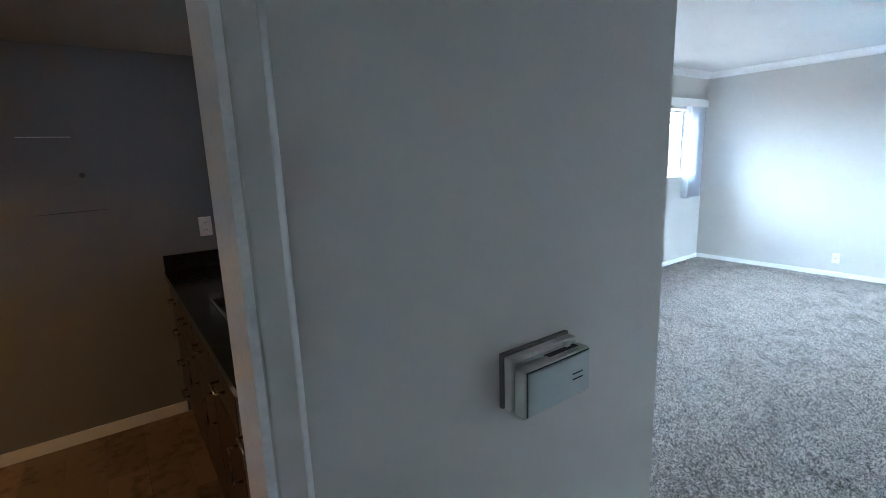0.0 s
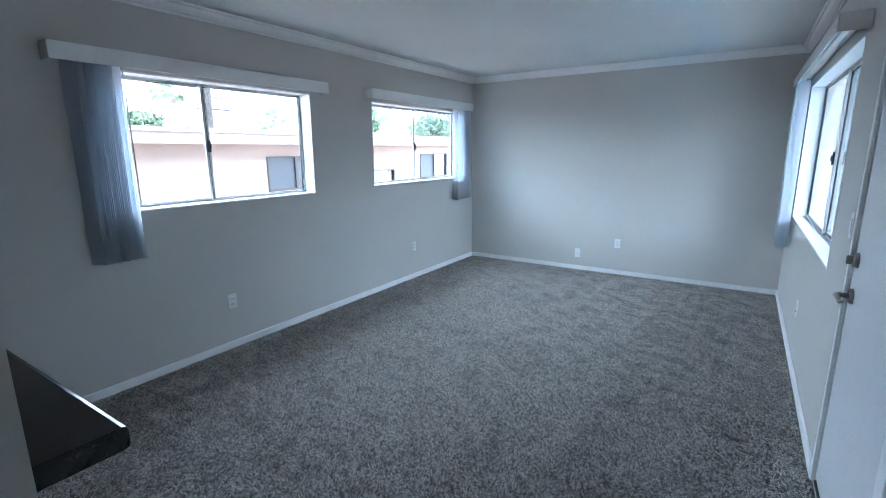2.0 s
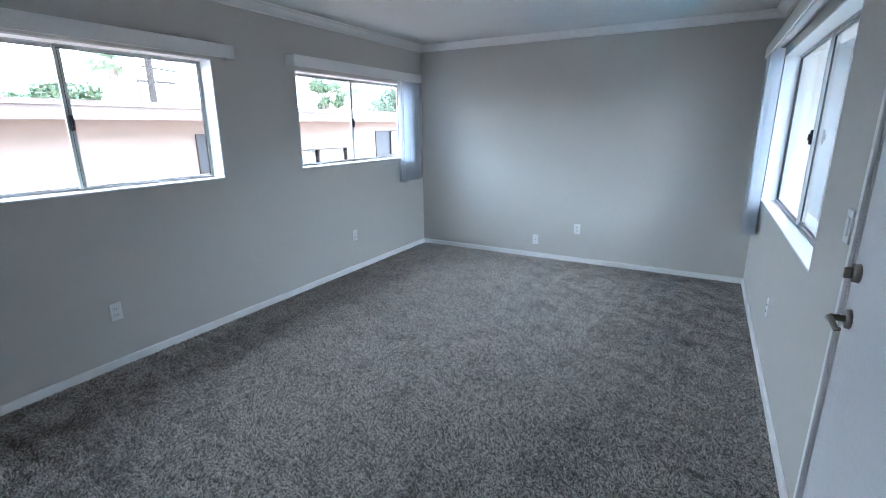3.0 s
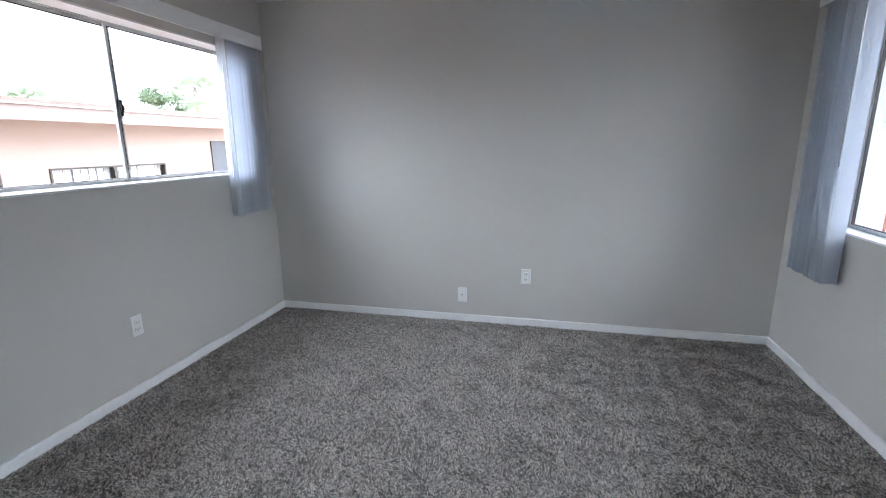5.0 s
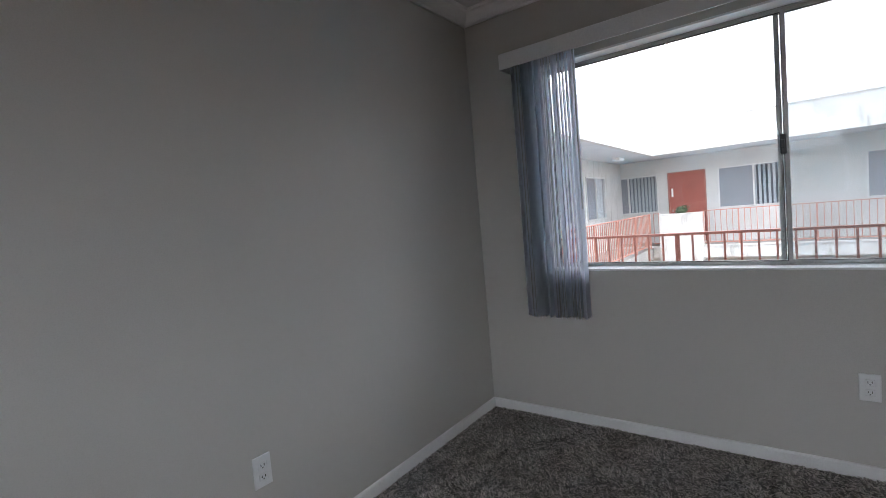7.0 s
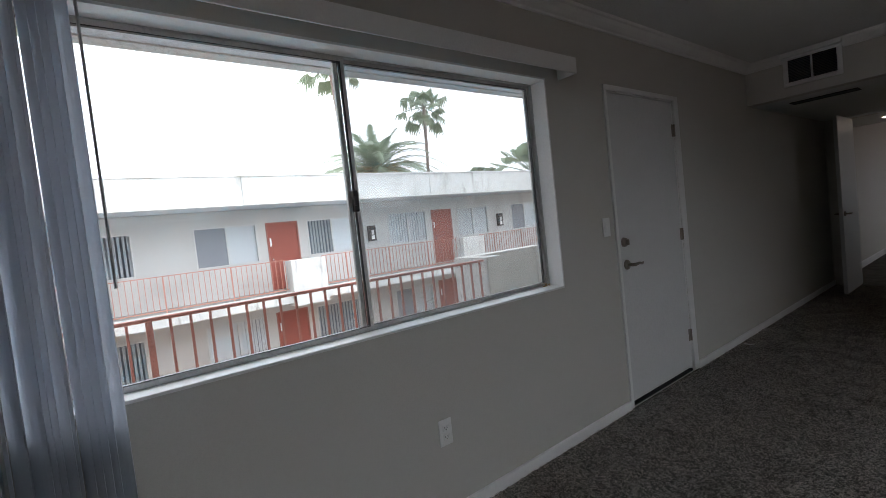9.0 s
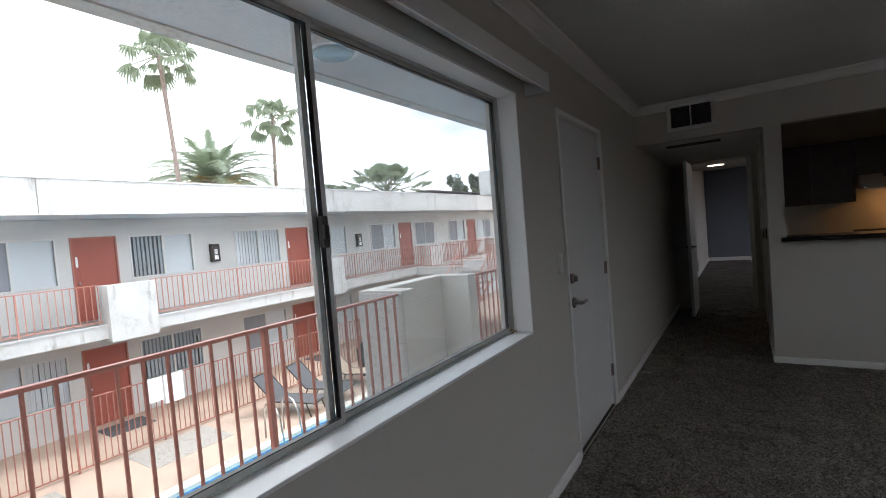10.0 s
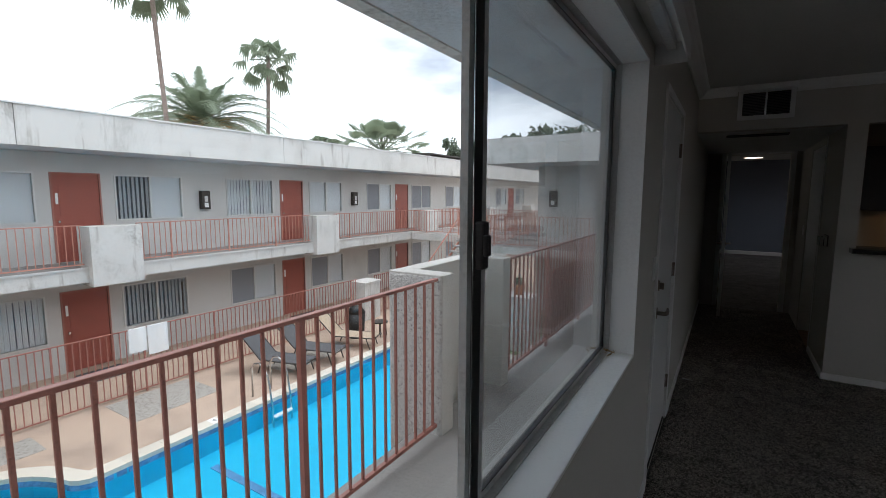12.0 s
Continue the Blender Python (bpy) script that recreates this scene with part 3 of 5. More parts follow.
# ---- front door ----
def lever_set(parent, x, y, z, s, toward):
    """A lever on a round rose; s is the way out of the door leaf, toward the way the lever points."""
    bm = bmesh.new()
    cyl(bm, (x, y, z), (x + s * 0.012, y, z), 0.033, 0.03, 20)
    rose = part("rose", bm, M_NICKEL, parent, "round nickel rose", True)
    bm = bmesh.new()
    tube(bm, [(x + s * 0.012, y, z), (x + s * 0.05, y, z), (x + s * 0.056, y + toward * 0.012, z), (x + s * 0.056, y + toward * 0.06, z + 0.004), (x + s * 0.054, y + toward * 0.1, z - 0.004), (x + s * 0.05, y + toward * 0.118, z + 0.003)], [0.011, 0.011, 0.011, 0.009, 0.008, 0.006], 10)
    part("door_handle", bm, M_NICKEL, parent, "nickel lever handle", True)


fd = thing("door_1", "closed white flush front door with lever and deadbolt", "door", (W, 3.18, 0), kind="structure")
part("door_leaf", box(W + 0.005, W + 0.045, 2.745, 3.612, 0.03, 2.05, bevel=0.002), M_DOOR, fd)
bm = bmesh.new()
B(bm, W - 0.012, W, 2.665, 2.738, 0.0, 2.06, bevel=0.003)
B(bm, W - 0.012, W, 3.622, 3.652, 0.0, 2.06, bevel=0.003)
B(bm, W - 0.012, W, 2.665, 3.652, 2.061, 2.095, bevel=0.003)
part("casing", bm, M_TRIM, fd, "narrow white casing")
bm = bmesh.new()
B(bm, W, W + 0.17, 2.731, 2.742, 0.0, 2.06)
B(bm, W, W + 0.17, 3.617, 3.628, 0.0, 2.06)
B(bm, W, W + 0.17, 2.742, 3.617, 2.053, 2.064)
B(bm, W + 0.047, W + 0.17, 2.742, 3.617, 0.0, 2.052)
part("jamb", bm, M_TRIM, fd)
part("threshold", box(W + 0.001, W + 0.045, 2.743, 3.616, 0.0, 0.014, bevel=0.003), M_BLACK, fd, "dark threshold gap")
lever_set(fd, W + 0.005, 3.54, 0.93, -1, -1)
bm = bmesh.new()
cyl(bm, (W + 0.005, 3.552, 1.08), (W - 0.012, 3.552, 1.08), 0.032, 0.028, 20)
B(bm, W - 0.034, W - 0.012, 3.545, 3.559, 1.062, 1.098, bevel=0.004)
part("deadbolt", bm, M_NICKEL, fd, "nickel thumb-turn deadbolt", True)
for z in (0.28, 1.06, 1.84):
    bm = bmesh.new()
    cyl(bm, (W - 0.004, 2.742, z - 0.045), (W - 0.004, 2.742, z + 0.045), 0.007, None, 10)
    B(bm, W, W + 0.004, 2.745, 2.768, z - 0.045, z + 0.045)
    part("hinge", bm, M_NICKEL, fd, "nickel hinge")


# ---- wall plates ----
def plate(kind, label, at, out):
    """A wall plate at a point of a wall; out is 'x+', 'x-' or 'y-'."""
    p = thing("light_switch" if kind == "switch" else "wall_outlet", label, "switch" if kind == "switch" else "outlet", (0, 0, 0), group="wall plates")
    hw, hh = 0.036, 0.059
    bm = bmesh.new()
    B(bm, -hw, hw, -0.0065, 0, -hh, hh, bevel=0.003)
    part("cover_plate", bm, M_PLASTIC, p)
    if kind == "duplex":
        for z in (-0.021, 0.021):
            bm = bmesh.new()
            B(bm, -0.017, 0.017, -0.0085, -0.006, z - 0.014, z + 0.014, bevel=0.003)
            r = part("receptacle", bm, M_PLASTIC, p)
            bm = bmesh.new()
            for u in (-0.0065, 0.0065):
                B(bm, u - 0.0013, u + 0.0013, -0.0095, -0.0084, z - 0.002, z + 0.007)
            B(bm, -0.002, 0.002, -0.0095, -0.0084, z - 0.009, z - 0.005)
            part("slots", bm, M_SLOT, r, "dark slots")
    elif kind == "coax":
        part("jack", rod((0, -0.006, 0), (0, -0.016, 0), 0.0055), M_STEEL, p, "threaded coax jack")
    elif kind == "switch":
        bm = bmesh.new()
        B(bm, -0.017, 0.017, -0.010, -0.006, -0.033, 0.033, bevel=0.002)
        part("rocker", bm, M_PLASTIC, p)
    else:
        for z in (-0.03, 0.03):
            part("screw", rod((0, -0.0064, z), (0, -0.008, z), 0.003, None, 10), M_STEEL, p)
    p.matrix_basis = pose(*at, 0, 0, {"y-": 0, "x+": 90, "x-": -90}[out])
    return p


plate("duplex", "white duplex outlet plate low on the wall", (0, 3.13, 0.375), "x+")
plate("duplex", "white duplex outlet plate low on the wall", (0, 5.556, 0.39), "x+")
plate("coax", "small white coax plate just above the baseboard", (1.58, L, 0.213), "y-")
plate("duplex", "white duplex outlet plate on the end wall", (2.067, L, 0.385), "y-")
plate("duplex", "white duplex outlet plate below the courtyard window", (W, 5.154, 0.393), "x-")
plate("switch", "white light switch beside the front door", (W, 3.745, 1.195), "x-")
plate("switch", "white light switch on the hall wall", (HX, -0.75, 1.15), "x+")
plate("duplex", "white outlet plate above the kitchen counter", (0.012, 0.71, 1.16), "x+")

# ---- thermostat on the hall wall ----
th = thing("thermostat", "old beige wall thermostat with hinged grey faceplate", "thermostat", (HX, 0.81, 1.11))
part("back_plate", box(HX, HX + 0.009, 0.726, 0.892, 1.106, 1.204, bevel=0.002), M_BROWN, th, "dark brown wall plate")
bm = bmesh.new()
B(bm, HX + 0.009, HX + 0.028, 0.729, 0.890, 1.106, 1.200, bevel=0.003)
part("base", bm, M_BEIGE, th)
part("bridge", box(HX + 0.0275, HX + 0.0335, 0.735, 0.886, 1.110, 1.176), M_SLOT, th, "dark gap behind the cover")
part("scale_plate", box(HX + 0.0278, HX + 0.030, 0.737, 0.884, 1.176, 1.192), M_SAGE, th, "grey scale plate in the top slot")
bm = bmesh.new()
B(bm, HX + 0.033, HX + 0.058, 0.729, 0.889, 1.106, 1.190, bevel=0.003)
part("cover", bm, M_BEIGE, th)
bm = bmesh.new()
B(bm, HX + 0.0295, HX + 0.036, 0.852, 0.866, 1.176, 1.199, bevel=0.003)
part("lever", bm, M_BEIGE, th, "setting lever in the top slot")
part("notch", box(HX + 0.0325, HX + 0.044, 0.80, 0.876, 1.184, 1.1905), M_SLOT, th, "dark notch in the cover's top edge")
part("seam", box(HX + 0.058, HX + 0.0588, 0.7315, 0.8865, 1.1105, 1.1875), M_SLOT, th, "dark seam round the faceplate")
face = part("faceplate", box(HX + 0.0589, HX + 0.061, 0.7335, 0.8845, 1.1125, 1.1855), M_SAGE, th, "grey green metal faceplate")
for z in (1.142, 1.152):
    part("slit", box(HX + 0.061, HX + 0.0618, 0.84, 0.866, z, z + 0.0022), M_SLOT, face)

# ---- return air grille ----
vt = thing("air_vent", "white return air grille with two dark louvred panels", "vent", (3.22, S, 2.21))
bm = bmesh.new()
x0, x1, z0, z1 = 3.015, 3.425, 2.212, 2.488
for a in ((x0, x1, z0, z0 + 0.035), (x0, x1, z1 - 0.05, z1), (x0, x0 + 0.035, z0 + 0.035, z1 - 0.05), (x1 - 0.035, x1, z0 + 0.035, z1 - 0.05), (3.213, 3.227, z0 + 0.035, z1 - 0.05)):
    B(bm, a[0], a[1], S, S + 0.022, a[2], a[3], bevel=0.003)
part("frame", bm, M_TRIM, vt)
part("top_lip", box(x0 - 0.012, x1 + 0.012, S + 0.001, S + 0.09, z1 - 0.03, z1 + 0.008, bevel=0.004), M_TRIM, vt, "white lip that breaks the crown moulding")
part("backing", box(x0 + 0.03, x1 - 0.03, S + 0.001, S + 0.003, z0 + 0.03, z1 - 0.045), M_SLOT, vt, "dark duct behind the louvres")
bm = bmesh.new()
B(bm, -0.08, 0.08, -0.006, 0.006, -0.001, 0.001)
bmesh.ops.rotate(bm, verts=bm.verts, matrix=Matrix.Rotation(radians(-35), 3, "X"))
louvre = finish(bm, "louvre", mat("dusty dark louvre", (0.12, 0.115, 0.11), 0.6, var=0.2, bump=0.05))
for cx in (3.132, 3.308):
    for k in range(15):
        piece("louvre", louvre, vt, (cx, S + 0.012, z0 + 0.042 + k * 0.0131))
sl = thing("ceiling_vent", "dark slotted vent in the hall ceiling", "vent", (3.25, 0.75, 2.13))
part("frame", box(3.0, 3.5, 0.68, 0.84, 2.122, 2.13, bevel=0.003), M_SLOT, sl)

# ---- kitchen ----
kd = thing("door_2", "cased kitchen doorway without a door", "doorway", (HX, 0, 0), kind="structure")
bm = bmesh.new()
for x0, x1 in ((HX, HX + 0.009), (HX - 0.129, HX - 0.12)):
    B(bm, x0, x1, 0.359, 0.394, 0, 2.07, bevel=0.003)
    B(bm, x0, x1, -0.562, -0.512, 0, 2.07, bevel=0.003)
    B(bm, x0, x1, -0.562, 0.394, 2.071, 2.12, bevel=0.003)
part("casing", bm, M_WALL, kd, "door casing painted like the wall")
# white rod added to draw the highlight along the casing's outer edge
part("edge_highlight", rod((HX + 0.006, 0.396, 0), (HX + 0.006, 0.396, 2.12), 0.005, None, 10), M_WHITE, kd, "white rod as the casing edge's highlight", True)
bm = bmesh.new()
B(bm, HX - 0.12, HX, 0.347, 0.358, 0, 2.05)
B(bm, HX - 0.12, HX, -0.5, -0.488, 0, 2.05)
B(bm, HX - 0.12, HX, -0.488, 0.347, 2.038, 2.05)
part("jamb", bm, M_TRIM, kd)

kf = tagged(part("floor_kitchen", box(0.0, HX, -1.75, S - 0.12, -0.06, -0.008), M_SLOT), "brown wood-look plank floor of the kitchen", "floor", kind="structure")
bar = thing("bar_top", "black granite bar top on the half wall", "counter", (1.4, S, 1.09))
bm = bmesh.new()
lip = [(0.98, 1.112), (1.2225, 1.112), (1.2225, 1.097), (1.344, 1.097), (1.350, 1.100), (1.352, 1.106), (1.352, 1.126), (1.350, 1.132), (1.344, 1.134), (0.98, 1.134)]
ends = [[bm.verts.new((x, y, z)) for y, z in lip] for x in (0.26, 2.572)]
for k in range(len(lip)):
    n = (k + 1) % len(lip)
    bm.faces.new((ends[0][k], ends[1][k], ends[1][n], ends[0][n]))
bm.faces.new(ends[0])
bm.faces.new(ends[1][::-1])
bmesh.ops.recalc_face_normals(bm, faces=bm.faces)
part("slab", bm, M_STONE, bar, "polished black granite slab with thick front edge")
part("subtop", box(0.26, 2.528, 0.99, 1.219, 1.0905, 1.1118), M_ESPRESSO, bar, "dark timber subtop")
ct = thing("kitchen_counter", "black granite counter with backsplash and sink", "counter", (1.3, 0.8, 0.87))
bm = bmesh.new()
for a in ((0.014, 0.85, 0.455, 1.12), (0.85, 1.45, 0.455, 0.56), (0.85, 1.45, 0.99, 1.12), (1.45, 2.53, 0.455, 1.12)):
    B(bm, a[0], a[1], a[2], a[3], 0.872, 0.91)
part("worktop", bm, M_STONE, ct)
part("backsplash", box(0.013, 0.033, 0.46, 1.118, 0.9105, 1.01, bevel=0.002), M_STONE, ct)
part("backsplash", box(0.034, 2.53, 1.10, 1.118, 0.9105, 1.088), M_STONE, ct)
bm = bmesh.new()
for a in ((0.85, 0.862, 0.56, 0.99, 0.72, 0.914), (1.438, 1.45, 0.56, 0.99, 0.72, 0.914), (0.862, 1.438, 0.56, 0.572, 0.72, 0.914), (0.862, 1.438, 0.978, 0.99, 0.72, 0.914), (0.862, 1.438, 0.572, 0.978, 0.72, 0.73)):
    B(bm, *a)
part("sink", bm, M_STEEL, ct, "stainless steel sink bowl")


def base_cabinet(x0, x1, yf, yb, drawers, s=-1, z1=0.87):
    """A base unit whose front stands at y = yf."""
    c = thing("base_cabinet", "dark espresso base cabinet with bar handles", "cabinet", ((x0 + x1) / 2, (yf + yb) / 2, 0), group="kitchen cabinets")
    ys = sorted((yf - s * 0.02, yb))
    part("body", box(x0, x1, *ys, 0.1, z1), M_ESPRESSO, c)
    ys2 = sorted((yf - s * 0.07, yb))
    part("plinth", box(x0, x1, *ys2, 0, 0.1), M_SLOT, c)
    rows = [(0.115, 0.30), (0.31, 0.49), (0.50, 0.68), (0.69, 0.855)] if drawers else [(0.115, 0.68), (0.69, 0.855)]
    for z0, zt in rows:
        fy = sorted((yf, yf - s * 0.019))
        f = part("drawer_front" if zt - z0 < 0.3 else "door", box(x0 + 0.004, x1 - 0.004, *fy, z0, zt, bevel=0.003), M_ESPRESSO, c)
        bm = bmesh.new()
        if zt - z0 < 0.3:
            xm, zc = (x0 + x1) / 2, (z0 + zt) / 2
            tube(bm, [(xm - 0.05, yf, zc), (xm - 0.05, yf + s * 0.03, zc), (xm + 0.05, yf + s * 0.03, zc), (xm + 0.05, yf, zc)], 0.005)
        else:
            xh = x1 - 0.04
            tube(bm, [(xh, yf, zt - 0.17), (xh, yf + s * 0.03, zt - 0.17), (xh, yf + s * 0.03, zt - 0.04), (xh, yf, zt - 0.04)], 0.005)
        part("handle", bm, M_STEEL, f, "steel bar handle", True)
    return c


for k, (a, b) in enumerate(((0.016, 0.42), (0.424, 0.86), (0.864, 1.30), (1.304, 1.74), (1.744, 2.14), (2.144, 2.528))):
    base_cabinet(a, b, 0.47, 1.118, k == 0)
for a, b in ((0.016, 0.43), (0.434, 0.845), (1.652, 2.08), (2.084, 2.528)):
    base_cabinet(a, b, -1.14, -1.748, False, 1)
for a, b in ((0.014, 0.848), (1.65, 2.53)):
    t = thing("kitchen_counter", "black granite counter beside the range", "counter", ((a + b) / 2, -1.45, 0.872))
    part("worktop", box(a, b, -1.748, -1.12, 0.8715, 0.91, bevel=0.003), M_STONE, t)
rg = thing("range", "dark kitchen range with glass cooktop", "range", (1.25, -1.45, 0))
part("body", box(0.853, 1.645, -1.745, -1.13, 0.02, 0.90, bevel=0.004), M_BLACK, rg)
part("cooktop", box(0.855, 1.643, -1.66, -1.12, 0.9005, 0.915, bevel=0.003), M_BLACK, rg, "black glass cooktop")
part("backguard", box(0.855, 1.643, -1.742, -1.665, 0.9005, 1.01, bevel=0.006), M_BLACK, rg, "low black control panel")
for k in range(4):
    part("foot", box(0.9 + (k % 2) * 0.65, 0.94 + (k % 2) * 0.65, -1.7 + (k // 2) * 0.5, -1.66 + (k // 2) * 0.5, 0, 0.02), M_BLACK, rg)
M_HOOD = mat("cream hood enamel", (0.86, 0.82, 0.74), 0.3, var=0.03, big=5, small=80, bump=0.03)
hd = thing("range_hood", "cream under-cabinet range hood with warm lamp on", "range hood", (1.25, -1.5, 1.53))
bm = bmesh.new()
face = [(0.862, 1.70), (0.862, 1.60), (0.885, 1.565), (0.93, 1.545), (1.57, 1.545), (1.615, 1.565), (1.638, 1.60), (1.638, 1.70)]
rings = [[bm.verts.new((x, y - 0.25 * (1.70 - z) * (y > -1.5), z)) for x, z in face] for y in (-1.748, -1.235)]
for k in range(len(face)):
    q = (k + 1) % len(face)
    bm.faces.new((rings[0][k], rings[0][q], rings[1][q], rings[1][k]))
bm.faces.new(rings[0])
bm.faces.new(rings[1][::-1])
part("shell", bm, M_HOOD, hd, "cream enamel shell with rounded lower corners")
part("rim", box(0.905, 1.595, -1.74, -1.265, 1.535, 1.546), M_STEEL, hd)
part("control_strip", box(1.12, 1.42, -1.25, -1.236, 1.662, 1.69), M_SLOT, hd, "dark control strip")
part("skirt", box(0.93, 1.57, -1.272, -1.262, 1.524, 1.546, bevel=0.002), M_HOOD, hd, "cream front skirt")
part("lamp", box(1.12, 1.28, -1.50, -1.40, 1.531, 1.536), M_HOODLED, hd, "lit warm lamp")


def wall_cabinet(x0, x1, z0, z1, label):
    c = thing("wall_cabinet", label, "cabinet", ((x0 + x1) / 2, -1.6, z0), group="kitchen wall cabinets")
    part("body", box(x0, x1, -1.748, -1.42, z0, z1), M_ESPRESSO, c)
    d = part("door", box(x0 + 0.003, x1 - 0.003, -1.419, -1.40, z0 + 0.004, z1 - 0.004, bevel=0.003), M_ESPRESSO, c)
    bm = bmesh.new()
    tube(bm, [(x0 + 0.04, -1.40, z0 + 0.04), (x0 + 0.04, -1.37, z0 + 0.04), (x0 + 0.04, -1.37, z0 + 0.15), (x0 + 0.04, -1.40, z0 + 0.15)], 0.005)
    part("handle", bm, M_STEEL, d, "steel bar handle", True)


for a, b in ((1.65, 2.08), (2.084, 2.53)):
    wall_cabinet(a, b, 1.38, 2.158, "dark espresso wall cabinet beside the hood")
for a, b in ((0.86, 1.25), (1.254, 1.646)):
    wall_cabinet(a, b, 1.702, 2.158, "short dark cabinet above the range hood")
for a, b in ((0.016, 0.43), (0.434, 0.856)):
    wall_cabinet(a, b, 1.702, 2.158, "short dark cabinet near the corner")

# marks on the accent wall
M_SCUFF = mat("grey scuff", (0.075, 0.075, 0.08), 0.6, var=0.1, bump=0)
sc = thing("wall_scuff", "pale scratch and scuffs on the charcoal wall", "scuff", (0.012, -0.3, 1.5), kind="structure")
part("scratch", box(0.012, 0.0128, -0.09, 0.13, 1.699, 1.702), M_TRIM, sc, "thin pale scratch")
bm = bmesh.new()
tube(bm, [(0.012, -0.08, 1.302), (0.012, 0.06, 1.306), (0.012, 0.24, 1.31)], [0.001, 0.0035, 0.0015], 6)
part("scuff", bm, M_SCUFF, sc, "dark scuff line")
part("patch", rod((0.012, 0.15, 1.50), (0.0132, 0.15, 1.50), 0.014), M_SCUFF, sc, "small dark dent")

# ---- hall and bedroom beyond ----
d3 = thing("door_3", "white bedroom door standing open into the hall", "door", (3.48, -1.39, 0), kind="structure")
part("door_leaf", box(3.445, 3.482, -1.385, -0.62, 0.015, 2.09, bevel=0.002), M_DOOR, d3)
bm = bmesh.new()
for x0, x1, z0, z1 in ((2.725, 2.778, 0, 2.105), (3.503, 3.556, 0, 2.105), (2.725, 3.556, 2.106, 2.128)):
    B(bm, x0, x1, -1.399, -1.387, z0, z1, bevel=0.003)
part("casing", bm, M_TRIM, d3)
bm = bmesh.new()
for s in (-1, 1):
    x = 3.445 if s < 0 else 3.482
    cyl(bm, (x, -0.69, 0.95), (x + s * 0.012, -0.69, 0.95), 0.03, 0.028, 16)
    tube(bm, [(x + s * 0.012, -0.69, 0.95), (x + s * 0.05, -0.69, 0.95), (x + s * 0.054, -0.72, 0.95), (x + s * 0.05, -0.80, 0.95)], [0.01, 0.01, 0.009, 0.006])
part("door_handle", bm, M_NICKEL, d3, "nickel lever handle", True)
hl = thing("ceiling_light", "flat round ceiling light, lit warm white", "ceiling light", (3.17, -2.15, 2.13))
part("rim", rod((3.17, -2.15, 2.13), (3.17, -2.15, 2.112), 0.135, 0.13, 32), M_WHITE, hl)
part("diffuser", rod((3.17, -2.15, 2.112), (3.17, -2.15, 2.106), 0.115, 0.11, 32), M_LED, hl, "glowing diffuser")
bh = setting("bulkhead", box(0.5, W, -3.06, -3.0, 2.13, 2.5), M_WALL, "dropped bulkhead at the bedroom", "wall")
tr = thing("carpet_debris", "small pale paper scrap on the carpet by the wall", "debris", (3.66, 1.9, 0))
bm = bmesh.new()
B(bm, 3.63, 3.68, 1.87, 1.885, 0.0, 0.006, bevel=0.002)
B(bm, 3.60, 3.63, 1.875, 1.882, 0.0, 0.004)
part("scrap", bm, M_PLASTIC, tr)
sx = thing("sill_debris", "dried leaf bits and key on the window sill", "debris", (W + 0.07, 4.25, 0.902))
bm = bmesh.new()
for k in range(9):
    cx, cy = W + 0.09 + random.uniform(-0.03, 0.03), 4.25 + random.uniform(-0.02, 0.04)
    vv = [bm.verts.new((cx + random.uniform(-0.014, 0.014), cy + random.uniform(-0.014, 0.014), 0.903 + random.uniform(0, 0.02))) for _ in range(4)]
    bmesh.ops.convex_hull(bm, input=vv)
part("crumbs", bm, M_DRY, sx)


# ---- courtyard ground ----
G = -2.72
P0, P1, PY0, PY1 = 7.75, 11.28, -4.7, 2.9


def pool_outline(off):
    """The pool's edge, moved outwards by off, with the rounded step bay."""
    pts = [(P0 - off, PY0 - off), (P1 + off, PY0 - off)]
    pts += [(P1 + off, y) for y in np.linspace(PY0 + 1, 2.9, 12)]
    for a in np.linspace(0, 90, 5):
        pts.append((P1 + 0.35 - (0.35 - off) * math.cos(radians(a)), 3.27 + (0.35 - off) * math.sin(radians(a))))
    for a in np.linspace(-70, 90, 13):
        pts.append((11.50 + (1.10 + off) * math.cos(radians(a)), 4.8 + (1.15 + off) * math.sin(radians(a))))
    pts.append((P0 - off, 5.95 + off))
    return pts


inner = pool_outline(0.0)
outer = pool_outline(0.27)
n = len(inner)
big = [(-90, -140), (140, -140), (140, 120), (-90, 120)]
bm = bmesh.new()
vo = [bm.verts.new((x, y, G)) for x, y in outer]
vb = [bm.verts.new((x, y, G)) for x, y in big]
es = [bm.edges.new((vo[k], vo[(k + 1) % n])) for k in range(n)] + [bm.edges.new((vb[k], vb[(k + 1) % 4])) for k in range(4)]
bmesh.ops.triangle_fill(bm, edges=es, use_beauty=True)
rim = set(vo)


def in_pool(c):
    return (P0 < c.x < P1 and PY0 < c.y < 5.95) or math.hypot(c.x - 11.5, c.y - 4.8) < 1.25


inside = [f for f in bm.faces if in_pool(f.calc_center_median()) and all(v in rim for v in f.verts)]
bmesh.ops.delete(bm, geom=inside, context="FACES_ONLY")
setting("ground", bm, M_DECK, "tan concrete courtyard paving round the pool", "paving")

